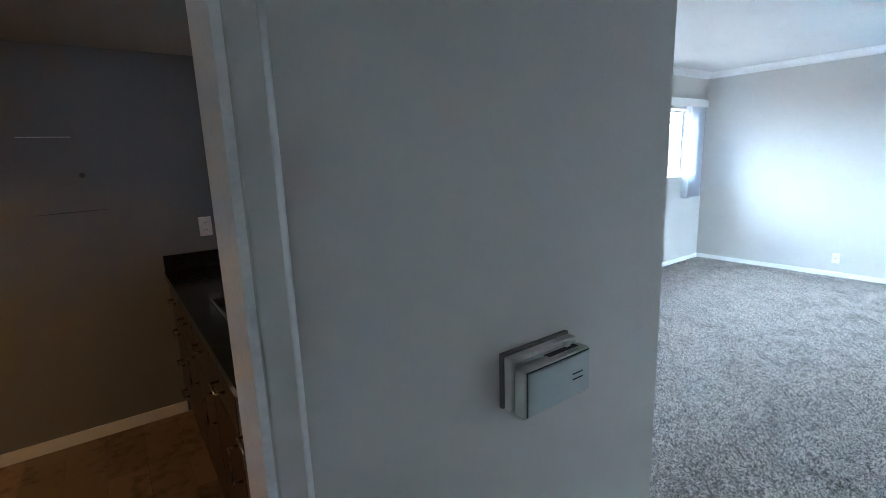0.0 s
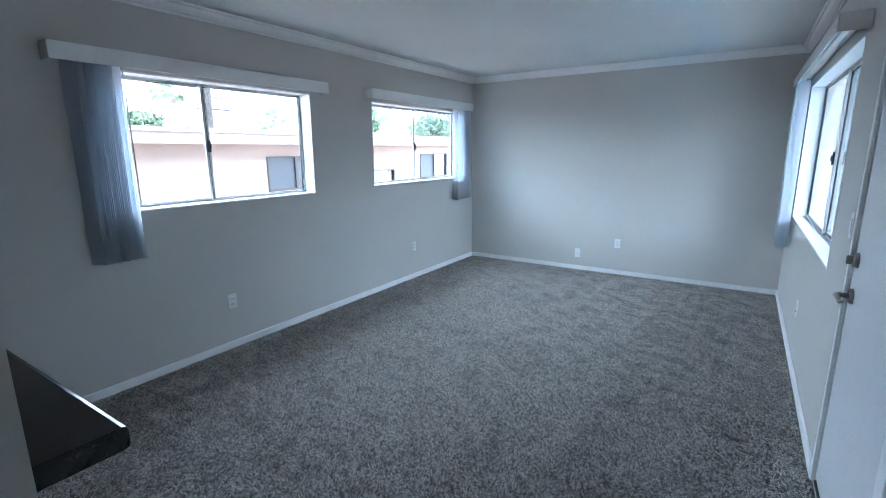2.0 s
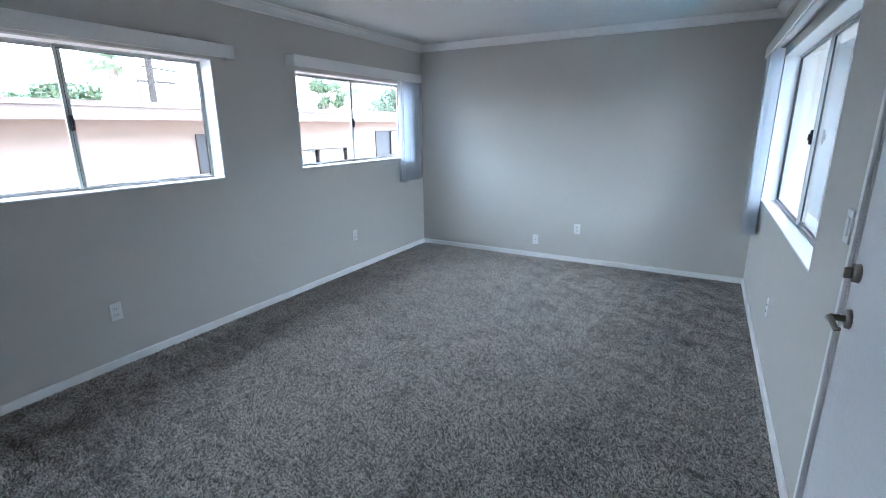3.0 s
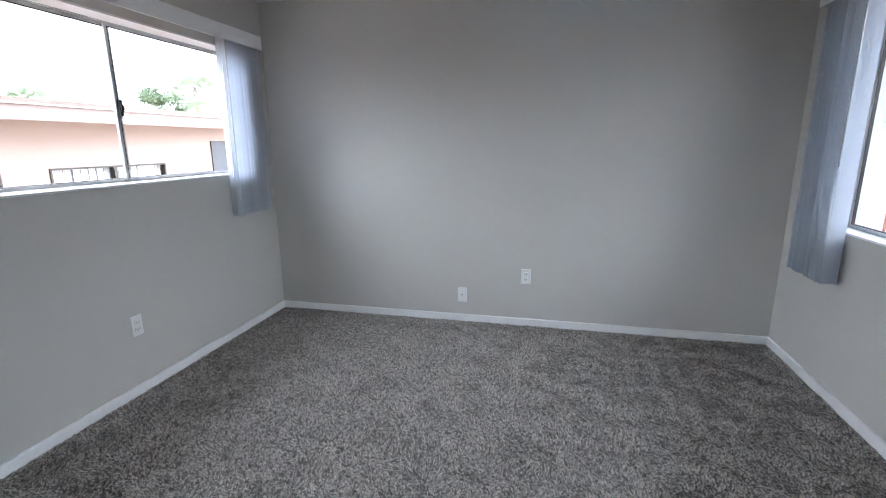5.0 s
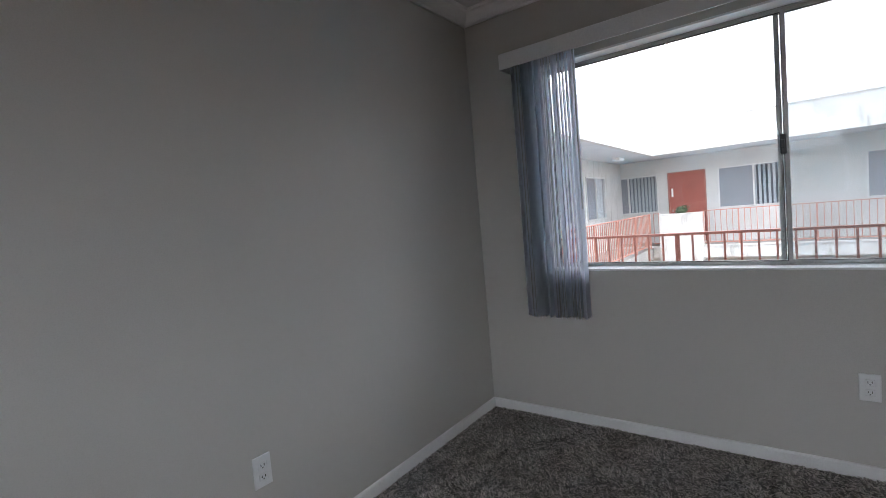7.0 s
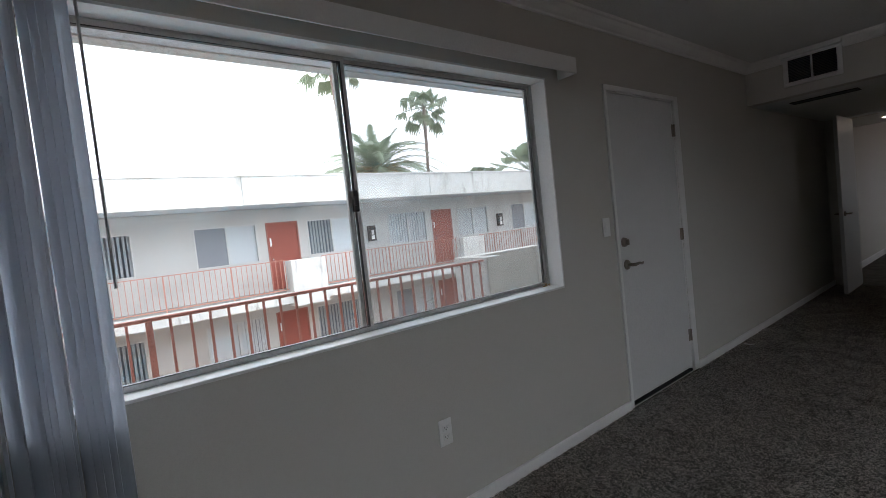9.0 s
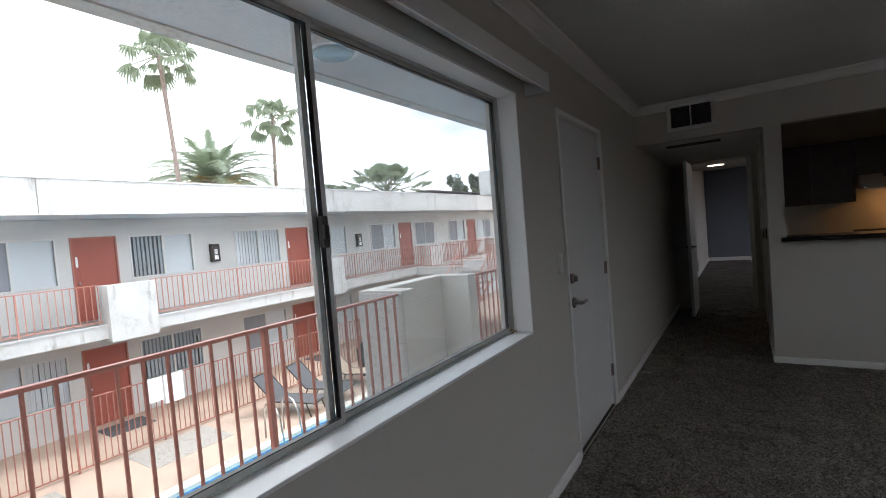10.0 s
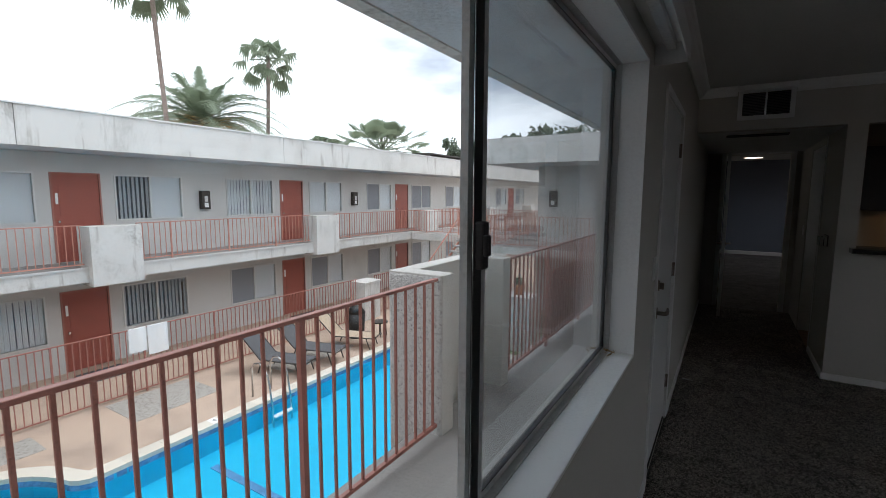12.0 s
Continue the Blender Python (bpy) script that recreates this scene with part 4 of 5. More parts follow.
pl = thing("pool", "bright blue swimming pool with pale coping", "pool", (9.6, -2, G), kind="structure")
bm = bmesh.new()
top = [bm.verts.new((x, y, G - 0.05)) for x, y in inner]
bot = [bm.verts.new((x, y, G - 0.5)) for x, y in inner]
for k in range(n):
    bm.faces.new((top[k], top[(k + 1) % n], bot[(k + 1) % n], bot[k]))
bm.faces.new(bot)
part("basin", bm, M_POOL, pl)
bm = bmesh.new()
bm.faces.new([bm.verts.new((x, y, G - 0.14)) for x, y in inner])
wtr = part("water", bm, M_WATER, pl, "clear still water")
wtr.visible_shadow = False
bm = bmesh.new()
B(bm, 8.2, 10.85, 1.68, 1.82, G - 0.499, G - 0.49)
part("lane_line", bm, M_TILE, pl, "dark blue line on the pool floor")
part("step", rod((11.45, 4.8, G - 0.499), (11.45, 4.8, G - 0.28), 1.0, None, 40), M_STEP, pl, "pale rounded entry step")
for k in range(n):
    (ax, ay), (bx, by) = inner[k], inner[(k + 1) % n]
    (cx, cy), (dx, dy) = outer[k], outer[(k + 1) % n]
    m = max(1, round(math.hypot(bx - ax, by - ay) / 0.9))
    for j in range(m):
        f, g = j / m + 0.004, (j + 1) / m - 0.004
        q = [(ax + (bx - ax) * f, ay + (by - ay) * f), (ax + (bx - ax) * g, ay + (by - ay) * g), (cx + (dx - cx) * g, cy + (dy - cy) * g), (cx + (dx - cx) * f, cy + (dy - cy) * f)]
        bm = bmesh.new()
        lo = [bm.verts.new((x, y, G - 0.05)) for x, y in q]
        hi = [bm.verts.new((x, y, G + 0.025)) for x, y in q]
        bm.faces.new(hi)
        for i in range(4):
            bm.faces.new((lo[i], lo[(i + 1) % 4], hi[(i + 1) % 4], hi[i]))
        part("coping_stone", bm, M_COPING, pl)
# waterline tiles along the far side and the bay
tile = finish(box(-0.004, 0.004, -0.072, 0.072, -0.085, 0.0), "tile", M_TILE)
for k in range(n):
    (ax, ay), (bx, by) = inner[k], inner[(k + 1) % n]
    d = math.hypot(bx - ax, by - ay)
    if k < 1 or k >= n - 2 or d < 0.02:
        continue
    m = max(1, round(d / 0.15))
    for j in range(m):
        f = (j + 0.5) / m
        o = piece("tile", tile, pl, (ax + (bx - ax) * f, ay + (by - ay) * f, G - 0.052))
        o.rotation_euler = (0, 0, math.atan2(by - ay, bx - ax) - math.pi / 2)
bm = bmesh.new()
for y in (0.28, -0.19):
    tube(bm, [(11.75, y, G), (11.75, y, G + 0.62), (11.65, y, G + 0.74), (11.50, y, G + 0.78), (11.35, y, G + 0.72), (11.22, y, G + 0.5), (11.12, y, G - 0.1), (11.1, y, G - 0.9)], 0.022, 10)
ld = thing("pool_ladder", "stainless pool ladder with two curved rails", "ladder", (11.75, -0.2, G))
part("rails", bm, M_STEEL, ld, "", True)
for z in (-0.3, -0.6):
    part("tread", box(11.05, 11.15, -0.18, 0.27, G + z, G + z + 0.03), M_PLASTIC, ld)
mk = thing("depth_marker", "white coping plate with a depth number", "sign", (11.4, 1.35, G + 0.025))
part("marker_plate", box(11.30, 11.53, 1.28, 1.44, G + 0.0255, G + 0.029), M_PLASTIC, mk)
cu = bpy.data.curves.new("digits", "FONT")
cu.body, cu.size, cu.align_x, cu.align_y = "4", 0.16, "CENTER", "CENTER"
tx = new("digits", cu)
tx.data.materials.append(M_BLACK)
tx.parent = mk
tx.matrix_parent_inverse = mk.matrix_basis.inverted()
tx.matrix_basis = pose(11.41, 1.36, G + 0.031, 0, 0, -90)
for k, (a, b) in enumerate((((12.63, 0.45), (13.85, 2.15)), ((12.2, -3.4), (13.0, -1.0)), ((12.9, 3.4), (13.6, 4.9)))):
    pm = thing("pebble_panel", "dark exposed pebble panel set in the paving", "paving", ((a[0] + b[0]) / 2, (a[1] + b[1]) / 2, G), group="pebble panels", kind="structure")
    part("panel", box(a[0], b[0], a[1], b[1], G - 0.02, G + 0.006), M_PEBBLE, pm)


# ---- railings ----
def railing(name, label, p0, p1, z0, z1, material, gap=0.107, post=13, first=0, bar=0.0065, foot=True, zf=None, group=""):
    """A metal railing between two plan points: rails, posts and each bar."""
    (x0, y0), (x1, y1) = p0, p1
    d = math.hypot(x1 - x0, y1 - y0)
    ang = math.atan2(y1 - y0, x1 - x0)
    zf = z0 if zf is None else zf
    r = thing(name, label, "railing", (x0, y0, zf), group=group)
    r.matrix_basis = pose(x0, y0, 0, 0, 0, math.degrees(ang))
    me = finish(box(0, d, -0.019, 0.019, z1 - 0.02, z1, bevel=0.004), "top_rail", material)
    for nm, mm in (("top_rail", me), ("bottom_rail", finish(box(0, d, -0.014, 0.014, z0 + 0.06, z0 + 0.085, bevel=0.003), "bottom_rail", material))):
        o = new(nm, mm)
        o.parent = r
    bar_me = finish(box(-bar, bar, -bar, bar, z0 + 0.085, z1 - 0.02), "bar", material)
    post_me = finish(box(-0.0155, 0.0155, -0.0155, 0.0155, zf - 0.02, z1 - 0.02), "post", material)
    m = int(d / gap)
    for k in range(m + 1):
        is_post = (k + first) % post == 0
        o = new("post" if is_post else "bar", post_me if is_post else bar_me)
        o.parent = r
        o.location = (k * gap, 0, 0)
    return r


# ---- our side: walkway, roof, planter boxes ----
F = -0.15
setting("walkway", box(W + 0.17, 5.26, -14.0, 9.6, F - 0.22, F), M_CONC, "grey concrete upper walkway outside the window", "walkway")
RX = 5.1
railing("walkway_railing", "rust red metal railing along the upper walkway", (RX, 7.337), (RX, 3.56), F + 0.01, 0.985, M_RAIL, gap=0.1038, first=1, bar=0.0068)
railing("walkway_railing", "rust red metal railing along the upper walkway", (RX, 2.38), (RX, -7.9), F + 0.01, 0.985, M_RAIL, gap=0.1038, first=2, bar=0.0068)
railing("walkway_railing", "rust red metal railing along the upper walkway", (RX, 8.4), (RX, 7.40), F + 0.01, 0.985, M_RAIL, gap=0.1, first=1, bar=0.0075)
pb = thing("planter_box", "pebble-faced stucco planter box on the walkway edge", "planter", (5.3, 2.95, F))
bm = bmesh.new()
B(bm, 5.06, 5.52, 2.38, 2.53, -0.5, 1.0, bevel=0.008)
B(bm, 5.06, 5.52, 3.38, 3.54, -0.5, 1.0, bevel=0.008)
B(bm, 5.37, 5.52, 2.531, 3.379, -0.5, 1.0, bevel=0.008)
part("body", bm, M_PLANTER, pb)


def pebble_sheet(x0, x1, y, z0, z1, step=0.0085, size=0.021, proud=0.013):
    """A rendered face of rounded pebbles, facing +y."""
    nx, nz = int((x1 - x0) / step), int((z1 - z0) / step)
    verts, faces = [], []
    for j in range(nz + 1):
        for i in range(nx + 1):
            x, z = x0 + (x1 - x0) * i / nx, z0 + (z1 - z0) * j / nz
            d = noise.voronoi((x / size, z / size, 0.0))[0]
            rim = i in (0, nx) or j in (0, nz)
            verts.append((x, y if rim else y + 0.002 + proud * min(1.0, 1.6 * (d[1] - d[0])) ** 0.6 * (0.6 + 0.4 * noise.noise((x * 30, 0, z * 30))), z))
    for j in range(nz):
        for i in range(nx):
            a = j * (nx + 1) + i
            faces.append((a, a + nx + 1, a + nx + 2, a + 1))
    me = bpy.data.meshes.new("pebble_face")
    me.from_pydata(verts, [], faces)
    me.materials.append(M_AGG)
    for f in me.polygons:
        f.use_smooth = True
    return me


tagged(piece("pebble_face", pebble_sheet(5.064, 5.516, 3.541, -0.49, 0.985), pb, (0, 0, 0)), "exposed pebble face", kind="stuff")
setting("roof_overhang", box(W + 0.17, 4.95, -3.0, 9.6, 2.45, 2.62), M_SOFFIT, "rough grey soffit of the roof overhang", "soffit")
setting("roof_fascia", box(4.95, 5.05, -3.0, 8.4, 2.44, 3.2), M_FASCIA, "weathered stucco roof fascia", "fascia")
setting("roof", box(-0.6, 4.95, -12.0, 9.6, 2.63, 2.9), M_ROOF, "flat roof over the flat", "roof")
M_LENS = mat("blue grey lens glass", (0.42, 0.62, 0.72), 0.2, var=0.04, bump=0.02)
lp = thing("porch_light", "flat round porch light with blue-grey lens on the soffit", "light", (4.62, 4.5, 2.45))
part("base", rod((4.62, 4.5, 2.45), (4.62, 4.5, 2.425), 0.14, 0.14, 24), M_PLASTIC, lp)
part("lens", rod((4.62, 4.5, 2.425), (4.62, 4.5, 2.408), 0.108, 0.098, 24), M_LENS, lp, "flat blue-grey glass lens", True)


# ---- buildings round the courtyard ----
def far_window(parent, place, u0, u1, z0, z1, style, frame_m=None, sheet_m=None):
    """A two-pane window; place(u, v, z) turns along-wall, outward and up into a point's box arguments."""
    frame_m, sheet_m = frame_m or M_FRAMEW, sheet_m or M_PANEGREY
    wd = part("window", place(u0, u1, -0.05, 0.02, z0, z0 + 0.035), frame_m, parent)
    t = 0.02 if frame_m is M_FRAMEDK else 0.035
    for a in ((u0, u1, z1 - t, z1), (u0, u0 + t, z0 + t, z1 - t), (u1 - t, u1, z0 + t, z1 - t), ((u0 + u1) / 2 - 0.02, (u0 + u1) / 2 + 0.02, z0 + t, z1 - t)):
        part("frame", place(a[0], a[1], -0.05, 0.02, a[2], a[3]), frame_m, wd)
    mid = (u0 + u1) / 2
    for k, (a, b) in enumerate(((u0 + t, mid - 0.02), (mid + 0.02, u1 - t))):
        gl = part("pane", place(a, b, -0.03, -0.024, z0 + t, z1 - t), M_FARGLASS, wd)
        gl.visible_shadow = False
        kind = style[k]
        if kind in "sd":
            bm = bmesh.new()
            u = a
            while u < b - 0.03:
                sub = place(u, min(u + (0.062 if kind == "s" else 0.088), b), -0.075, -0.07, z0 + t, z1 - t)
                me = bpy.data.meshes.new("t")
                sub.to_mesh(me)
                sub.free()
                bm.from_mesh(me)
                bpy.data.meshes.remove(me)
                u += 0.105 + random.uniform(-0.012, 0.012)
            tagged(part("blind", bm, M_SLATS if kind == "s" else M_CURTAIN, wd, "open vertical blind"), kind="stuff")
        elif kind == "c":
            part("blind", place(a, b, -0.075, -0.065, z0 + t, z1 - t), M_CURTAIN, wd, "closed pale blind")
        else:
            # opaque sheet over the glass; its grey stands in for the reflected sky
            part("pane_sheet", place(a, b, -0.018, -0.014, z0 + t, z1 - t), sheet_m, wd, "grey painted pane reflection")
    # no room is built; this sheet's dark colour stands in for its shade
    part("room", place(u0 - 0.1, u1 + 0.1, -0.62, -0.60, z0 - 0.1, z1 + 0.1), M_ROOMSHADE, wd, "sheet coloured as room darkness")
    return wd


M_FRAMEW = mat("pale aluminium frame", (0.62, 0.62, 0.60), 0.4, 0.2, var=0.05, bump=0.03)
# sky reflection put into colour; the darker copy offsets the neighbour's overexposure
M_PANEGREY = mat("grey painted pane reflection", (0.235, 0.25, 0.275), 0.6, var=0.08, big=3, small=200, bump=0.05)
M_PANEDARK = mat("darker painted pane reflection", (0.06, 0.066, 0.078), 0.6, var=0.08, big=3, small=200, bump=0.05)
M_SLATS = mat("grey blind slats", (0.52, 0.545, 0.56), 0.6, var=0.06, bump=0.05)
M_FARGLASS = glass_mat("far window glass", (0.92, 0.94, 0.95), 0.6)


def far_door(parent, place, u0, u1, z0, z1):
    d = part("door", place(u0, u1, -0.05, -0.012, z0, z1), M_REDDOOR, parent, "rust red panel door")
    for za, zb in ((0.12, 0.5), (0.58, 0.98)):
        part("panel", place(u0 + 0.12, u1 - 0.12, -0.012, -0.004, z0 + (z1 - z0) * za * 0.9, z0 + (z1 - z0) * zb * 0.9), M_REDDOOR, d)
    part("handle", place(u1 - 0.10, u1 - 0.06, -0.012, 0.04, z0 + 0.92, z0 + 0.97), M_STEEL, d, "steel handle")
    part("door_frame", place(u0 - 0.04, u0, -0.05, 0.015, z0, z1 + 0.04), M_RAIL, d)
    part("door_frame", place(u1, u1 + 0.04, -0.05, 0.015, z0, z1 + 0.04), M_RAIL, d)
    part("door_frame", place(u0, u1, -0.05, 0.015, z1, z1 + 0.04), M_RAIL, d)
    part("notice", place(u1 - 0.1, u1 - 0.05, -0.012, -0.006, z0 + 1.35, z0 + 1.6), M_PLASTIC, d, "small white notice")


XF = 16.58
FE = -0.08


def place_e(u0, u1, v0, v1, z0, z1):
    return box(XF - v1, XF - v0, u0, u1, z0, z1)


eb = thing("apartment_building", "two-storey grey stucco apartment wing with rust red doors", "building", (17, 0, G))
UNITS = [7.75, 1.30, -5.05, -11.53, -18.0, -24.4]
styles = [("sn", "sn"), ("cn", "cs"), ("dd", "cc"), ("cn", "nn"), ("cn", "nc"), ("cn", "cn")]
holes, fits = [], []
for c, st in zip(UNITS, styles):
    for z0, low in ((FE, 0), (G, 1)):
        ztop = z0 + 2.05 if not low else -0.81
        holes.append((c - 0.465, c + 0.465, z0, ztop))
        fits.append(("d", c - 0.465, c + 0.465, z0, ztop, ""))
        wz0, wz1 = (0.85, 2.0) if not low else (-1.95, -0.81)
        for k, (a, b) in enumerate(((c - 2.5, c - 0.8), (c + 0.78, c + 2.5))):
            holes.append((a, b, wz0, wz1))
            fits.append(("w", a, b, wz0, wz1, st[1 - k] if not low else (("ss", "dc")[k] if c > 0 else ("cn", "cn")[k])))
bm = bmesh.new()
wall(bm, "x", XF, XF + 0.25, -30, 9.6, G, 2.45, holes)
part("wall", bm, M_STUCCO, eb, "grey stucco wall")
for kind, a, b, z0, z1, st in fits:
    if kind == "d":
        far_door(eb, place_e, a, b, z0 + 0.01, z1)
    else:
        far_window(eb, place_e, a, b, z0, z1, st)
part("walkway_slab", box(15.12, XF, -30, 9.6, -0.38, FE), M_CONC, eb, "upper walkway slab")
part("slab_edge", box(15.06, 15.12, -30, 9.6, -0.375, -0.087), M_FASCIA, eb, "pale slab edge")
part("slab_lip", box(15.035, 15.10, -30, 9.6, -0.085, -0.045), M_FRAMEW, eb, "white lip on the slab edge")
part("roof", box(15.0, 26, -30, 16, 2.46, 2.62), M_SOFFIT, eb, "roof with grey soffit")
bm = bmesh.new()
y = -30.0
for y1 in (-25.0, -20.0, -14.6, -8.6, -3.4, 2.8, 8.4):
    B(bm, 14.93, 15.0, y, y1 - 0.012, 2.44, 3.20)
    y = y1
part("fascia", bm, M_FASCIA, eb, "deep weathered fascia in long panels")
part("roof_cap", box(14.90, 15.03, -30, 8.4, 3.202, 3.235), M_FRAMEW, eb, "metal roof edge")
part("roof_deck", box(15.03, 26, -30, 16, 2.63, 2.95), M_ROOF, eb)
part("back_wall", box(25.7, 26, -30, 16, G, 2.45), M_STUCCO, eb)
for c in UNITS:
    pz = part("planter", box(14.88, 15.5, c - 0.56, c + 0.46, -0.46, 0.82), M_FASCIA, eb, "stucco planter box on the walkway edge")
for c in (-1.81, -8.2):
    fe = thing("fire_extinguisher", "fire extinguisher in a dark wall cabinet", "fire extinguisher", (XF, c, 1.1))
    part("cabinet", box(XF - 0.15, XF, c - 0.13, c + 0.13, 1.08, 1.62, bevel=0.01), M_FRAMEDK, fe)
    part("window", box(XF - 0.153, XF - 0.15, c - 0.06, c + 0.06, 1.14, 1.27), M_PLASTIC, fe, "pale front label")
    part("bottle", box(XF - 0.153, XF - 0.15, c - 0.05, c + 0.05, 1.30, 1.46), M_ALU, fe, "grey bottle behind the window")
for a, b in ((8.4, 8.25), (7.17, 1.8), (0.72, -4.55), (-5.66, -11.03), (-12.14, -17.5)):
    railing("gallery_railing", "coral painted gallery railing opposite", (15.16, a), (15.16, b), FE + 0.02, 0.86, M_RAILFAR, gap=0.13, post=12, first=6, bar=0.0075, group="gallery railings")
for a, b in (((13.95, 9.0), (13.95, -5.45)), ((13.95, -6.35), (13.95, -9.0))):
    railing("pool_fence", "rust red metal pool fence", a, b, G, G + 1.42, M_RAIL, gap=0.115, post=14, first=3, bar=0.008, group="pool fences")
wb = thing("gate_pillar", "white stucco pillar in the pool fence", "pillar", (13.95, -5.9, G))
part("pillar", box(13.65, 14.25, -6.3, -5.5, G, G + 1.24, bevel=0.01), M_FASCIA, wb)
part("cap", box(13.62, 14.28, -6.33, -5.47, G + 1.24, G + 1.31, bevel=0.01), M_FASCIA, wb)
for c in (1.3, -5.05):
    dm = thing("door_mat", "dark door mat on the paving", "door mat", (15.8, c, G))
    part("mat", box(15.4, 16.2, c - 0.5, c + 0.5, G, G + 0.015), M_SLING, dm)
tw = thing("towel", "white towels hung on the pool fence", "towel", (13.95, 1.2, G + 1.1))
for a, b, lo in ((0.8, 1.22, 0.5), (1.25, 1.6, 0.62)):
    bm = bmesh.new()
    nseg = 10
    rows = [[bm.verts.new((13.915 + 0.012 * math.sin(7 * k / nseg + a), a + (b - a) * k / nseg, G + z + 0.29)) for k in range(nseg + 1)] for z in (lo, 1.0, 1.135)]
    rows.append([bm.verts.new((13.95, a + (b - a) * k / nseg, G + 1.43)) for k in range(nseg + 1)])
    rows.append([bm.verts.new((13.985, a + (b - a) * k / nseg, G + 1.2)) for k in range(nseg + 1)])
    for r0, r1 in zip(rows, rows[1:]):
        for k in range(nseg):
            bm.faces.new((r0[k], r0[k + 1], r1[k + 1], r1[k]))
    part("cloth", bm, M_PLASTIC, tw)


def lounger(at, turn, sling, label):
    """A sling sun lounger with a raised back, its head at local +y."""
    c = thing("sun_lounger", label, "sun lounger", (0, 0, 0), group="poolside loungers")
    bm = bmesh.new()
    for x in (-0.3, 0.3):
        tube(bm, [(x, -0.95, 0.30), (x, -0.9, 0.33), (x, 0.25, 0.33), (x, 0.80, 0.90)], 0.016)
    for y, z in ((-0.93, 0.32), (0.80, 0.90)):
        tube(bm, [(-0.3, y, z), (0.3, y, z)], 0.016)
    part("frame", bm, M_FRAMEDK, c, "dark metal frame", True)
    bm = bmesh.new()
    B(bm, -0.28, 0.28, -0.9, 0.25, 0.335, 0.343)
    part("seat_sling", bm, sling, c)
    bm = bmesh.new()
    vs = B(bm, -0.28, 0.28, 0.25, 0.79, 0.335, 0.343)
    for v in vs:
        if v.co.y > 0.5:
            v.co.z += 0.55
    part("back_sling", bm, sling, c)
    for x in (-0.3, 0.3):
        for y0, y1 in ((-0.7, -0.82), (0.2, 0.32)):
            bm = bmesh.new()
            tube(bm, [(x, y0, 0.33), (x, y1, 0.0)], 0.016)
            part("leg", bm, M_FRAMEDK, c)
    c.matrix_basis = pose(at[0], at[1], G, 0, 0, turn)


lounger((12.55, -1.0), -75, M_SLING, "dark grey sling sun lounger by the pool")
lounger((12.52, -2.0), -75, M_SLING, "dark grey sling sun lounger by the pool")
lounger((12.45, -3.3), -70, M_TANSLING, "tan sling sun lounger by the pool")
tc = thing("trash_can", "black round trash can with domed lid", "trash can", (12.75, -4.05, G))
part("bin", rod((12.75, -4.05, G), (12.75, -4.05, G + 0.75), 0.24, 0.27, 20), M_BLACK, tc, "", True)
part("lid", rod((12.75, -4.05, G + 0.75), (12.75, -4.05, G + 0.95), 0.28, 0.14, 20), M_BLACK, tc, "", True)
st = thing("side_table", "small dark patio side table", "table", (12.2, -4.5, G))
part("tabletop", rod((12.2, -4.5, G + 0.42), (12.2, -4.5, G + 0.45), 0.24, None, 20), M_FRAMEDK, st)
for k in range(4):
    a = radians(45 + 90 * k)
    part("leg", rod((12.2 + 0.2 * math.cos(a), -4.5 + 0.2 * math.sin(a), G), (12.2 + 0.16 * math.cos(a), -4.5 + 0.16 * math.sin(a), G + 0.42), 0.014), M_FRAMEDK, st)

# north wing
YN = 9.6


def place_n(u0, u1, v0, v1, z0, z1):
    return box(u0, u1, YN - v1, YN - v0, z0, z1)


nb = thing("apartment_building", "north apartment wing with pale stucco wall and deep soffit", "building", (10, 10, G))
nh = [("d", 9.12, 10.05, -0.1, 2.0, ""), ("w", 10.4, 12.2, 0.83, 2.0, "nc"), ("w", 13.25, 14.85, 0.83, 2.0, "nc"), ("w", 7.3, 8.75, 0.83, 2.0, "cd")]
bm = bmesh.new()
wall(bm, "y", YN, YN + 0.25, W + 0.17, 16.58, G, 2.45, [h[1:5] for h in nh])
part("wall", bm, M_FASCIA, nb, "pale stucco wall")
far_door(nb, place_n, *nh[0][1:5])
for h in nh[1:]:
    far_window(nb, place_n, *h[1:])
part("soffit", box(4.955, 15.0, 8.4, YN + 4, 2.45, 2.62), M_SOFFIT, nb, "deep grey soffit")
part("fascia", box(5.055, 14.92, 8.30, 8.4, 2.44, 3.2), M_FASCIA, nb)
part("walkway_slab", box(5.33, 15.05, 8.42, YN, -0.39, -0.1), M_CONC, nb)
for x in (10.9, 14.2):
    part("soffit_light", box(x - 0.2, x + 0.2, 8.9, 9.1, 2.37, 2.45, bevel=0.02), M_PLASTIC, nb, "white soffit light")
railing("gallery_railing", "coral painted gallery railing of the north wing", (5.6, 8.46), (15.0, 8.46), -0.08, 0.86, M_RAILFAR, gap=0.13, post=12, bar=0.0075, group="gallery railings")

# south wing
sb = thing("apartment_building", "south apartment wing with a flat roof and stair landing", "building", (8, -11, G))
part("wall", box(5.3, 9.4, -14, -10.2, G, 2.6), M_STUCCO, sb)
part("roof", box(5.2, 10.42, -15, -8.05, 2.57, 2.7), M_SOFFIT, sb)
part("fascia", box(6.6, 10.45, -8.05, -7.97, 2.56, 3.38), M_FASCIA, sb, "pale fascia")
part("fascia", box(10.37, 10.45, -15, -8.05, 2.56, 3.38), M_FASCIA, sb)
part("landing", box(5.33, 10.4, -10.2, -7.93, -0.4, -0.17), M_CONC, sb)
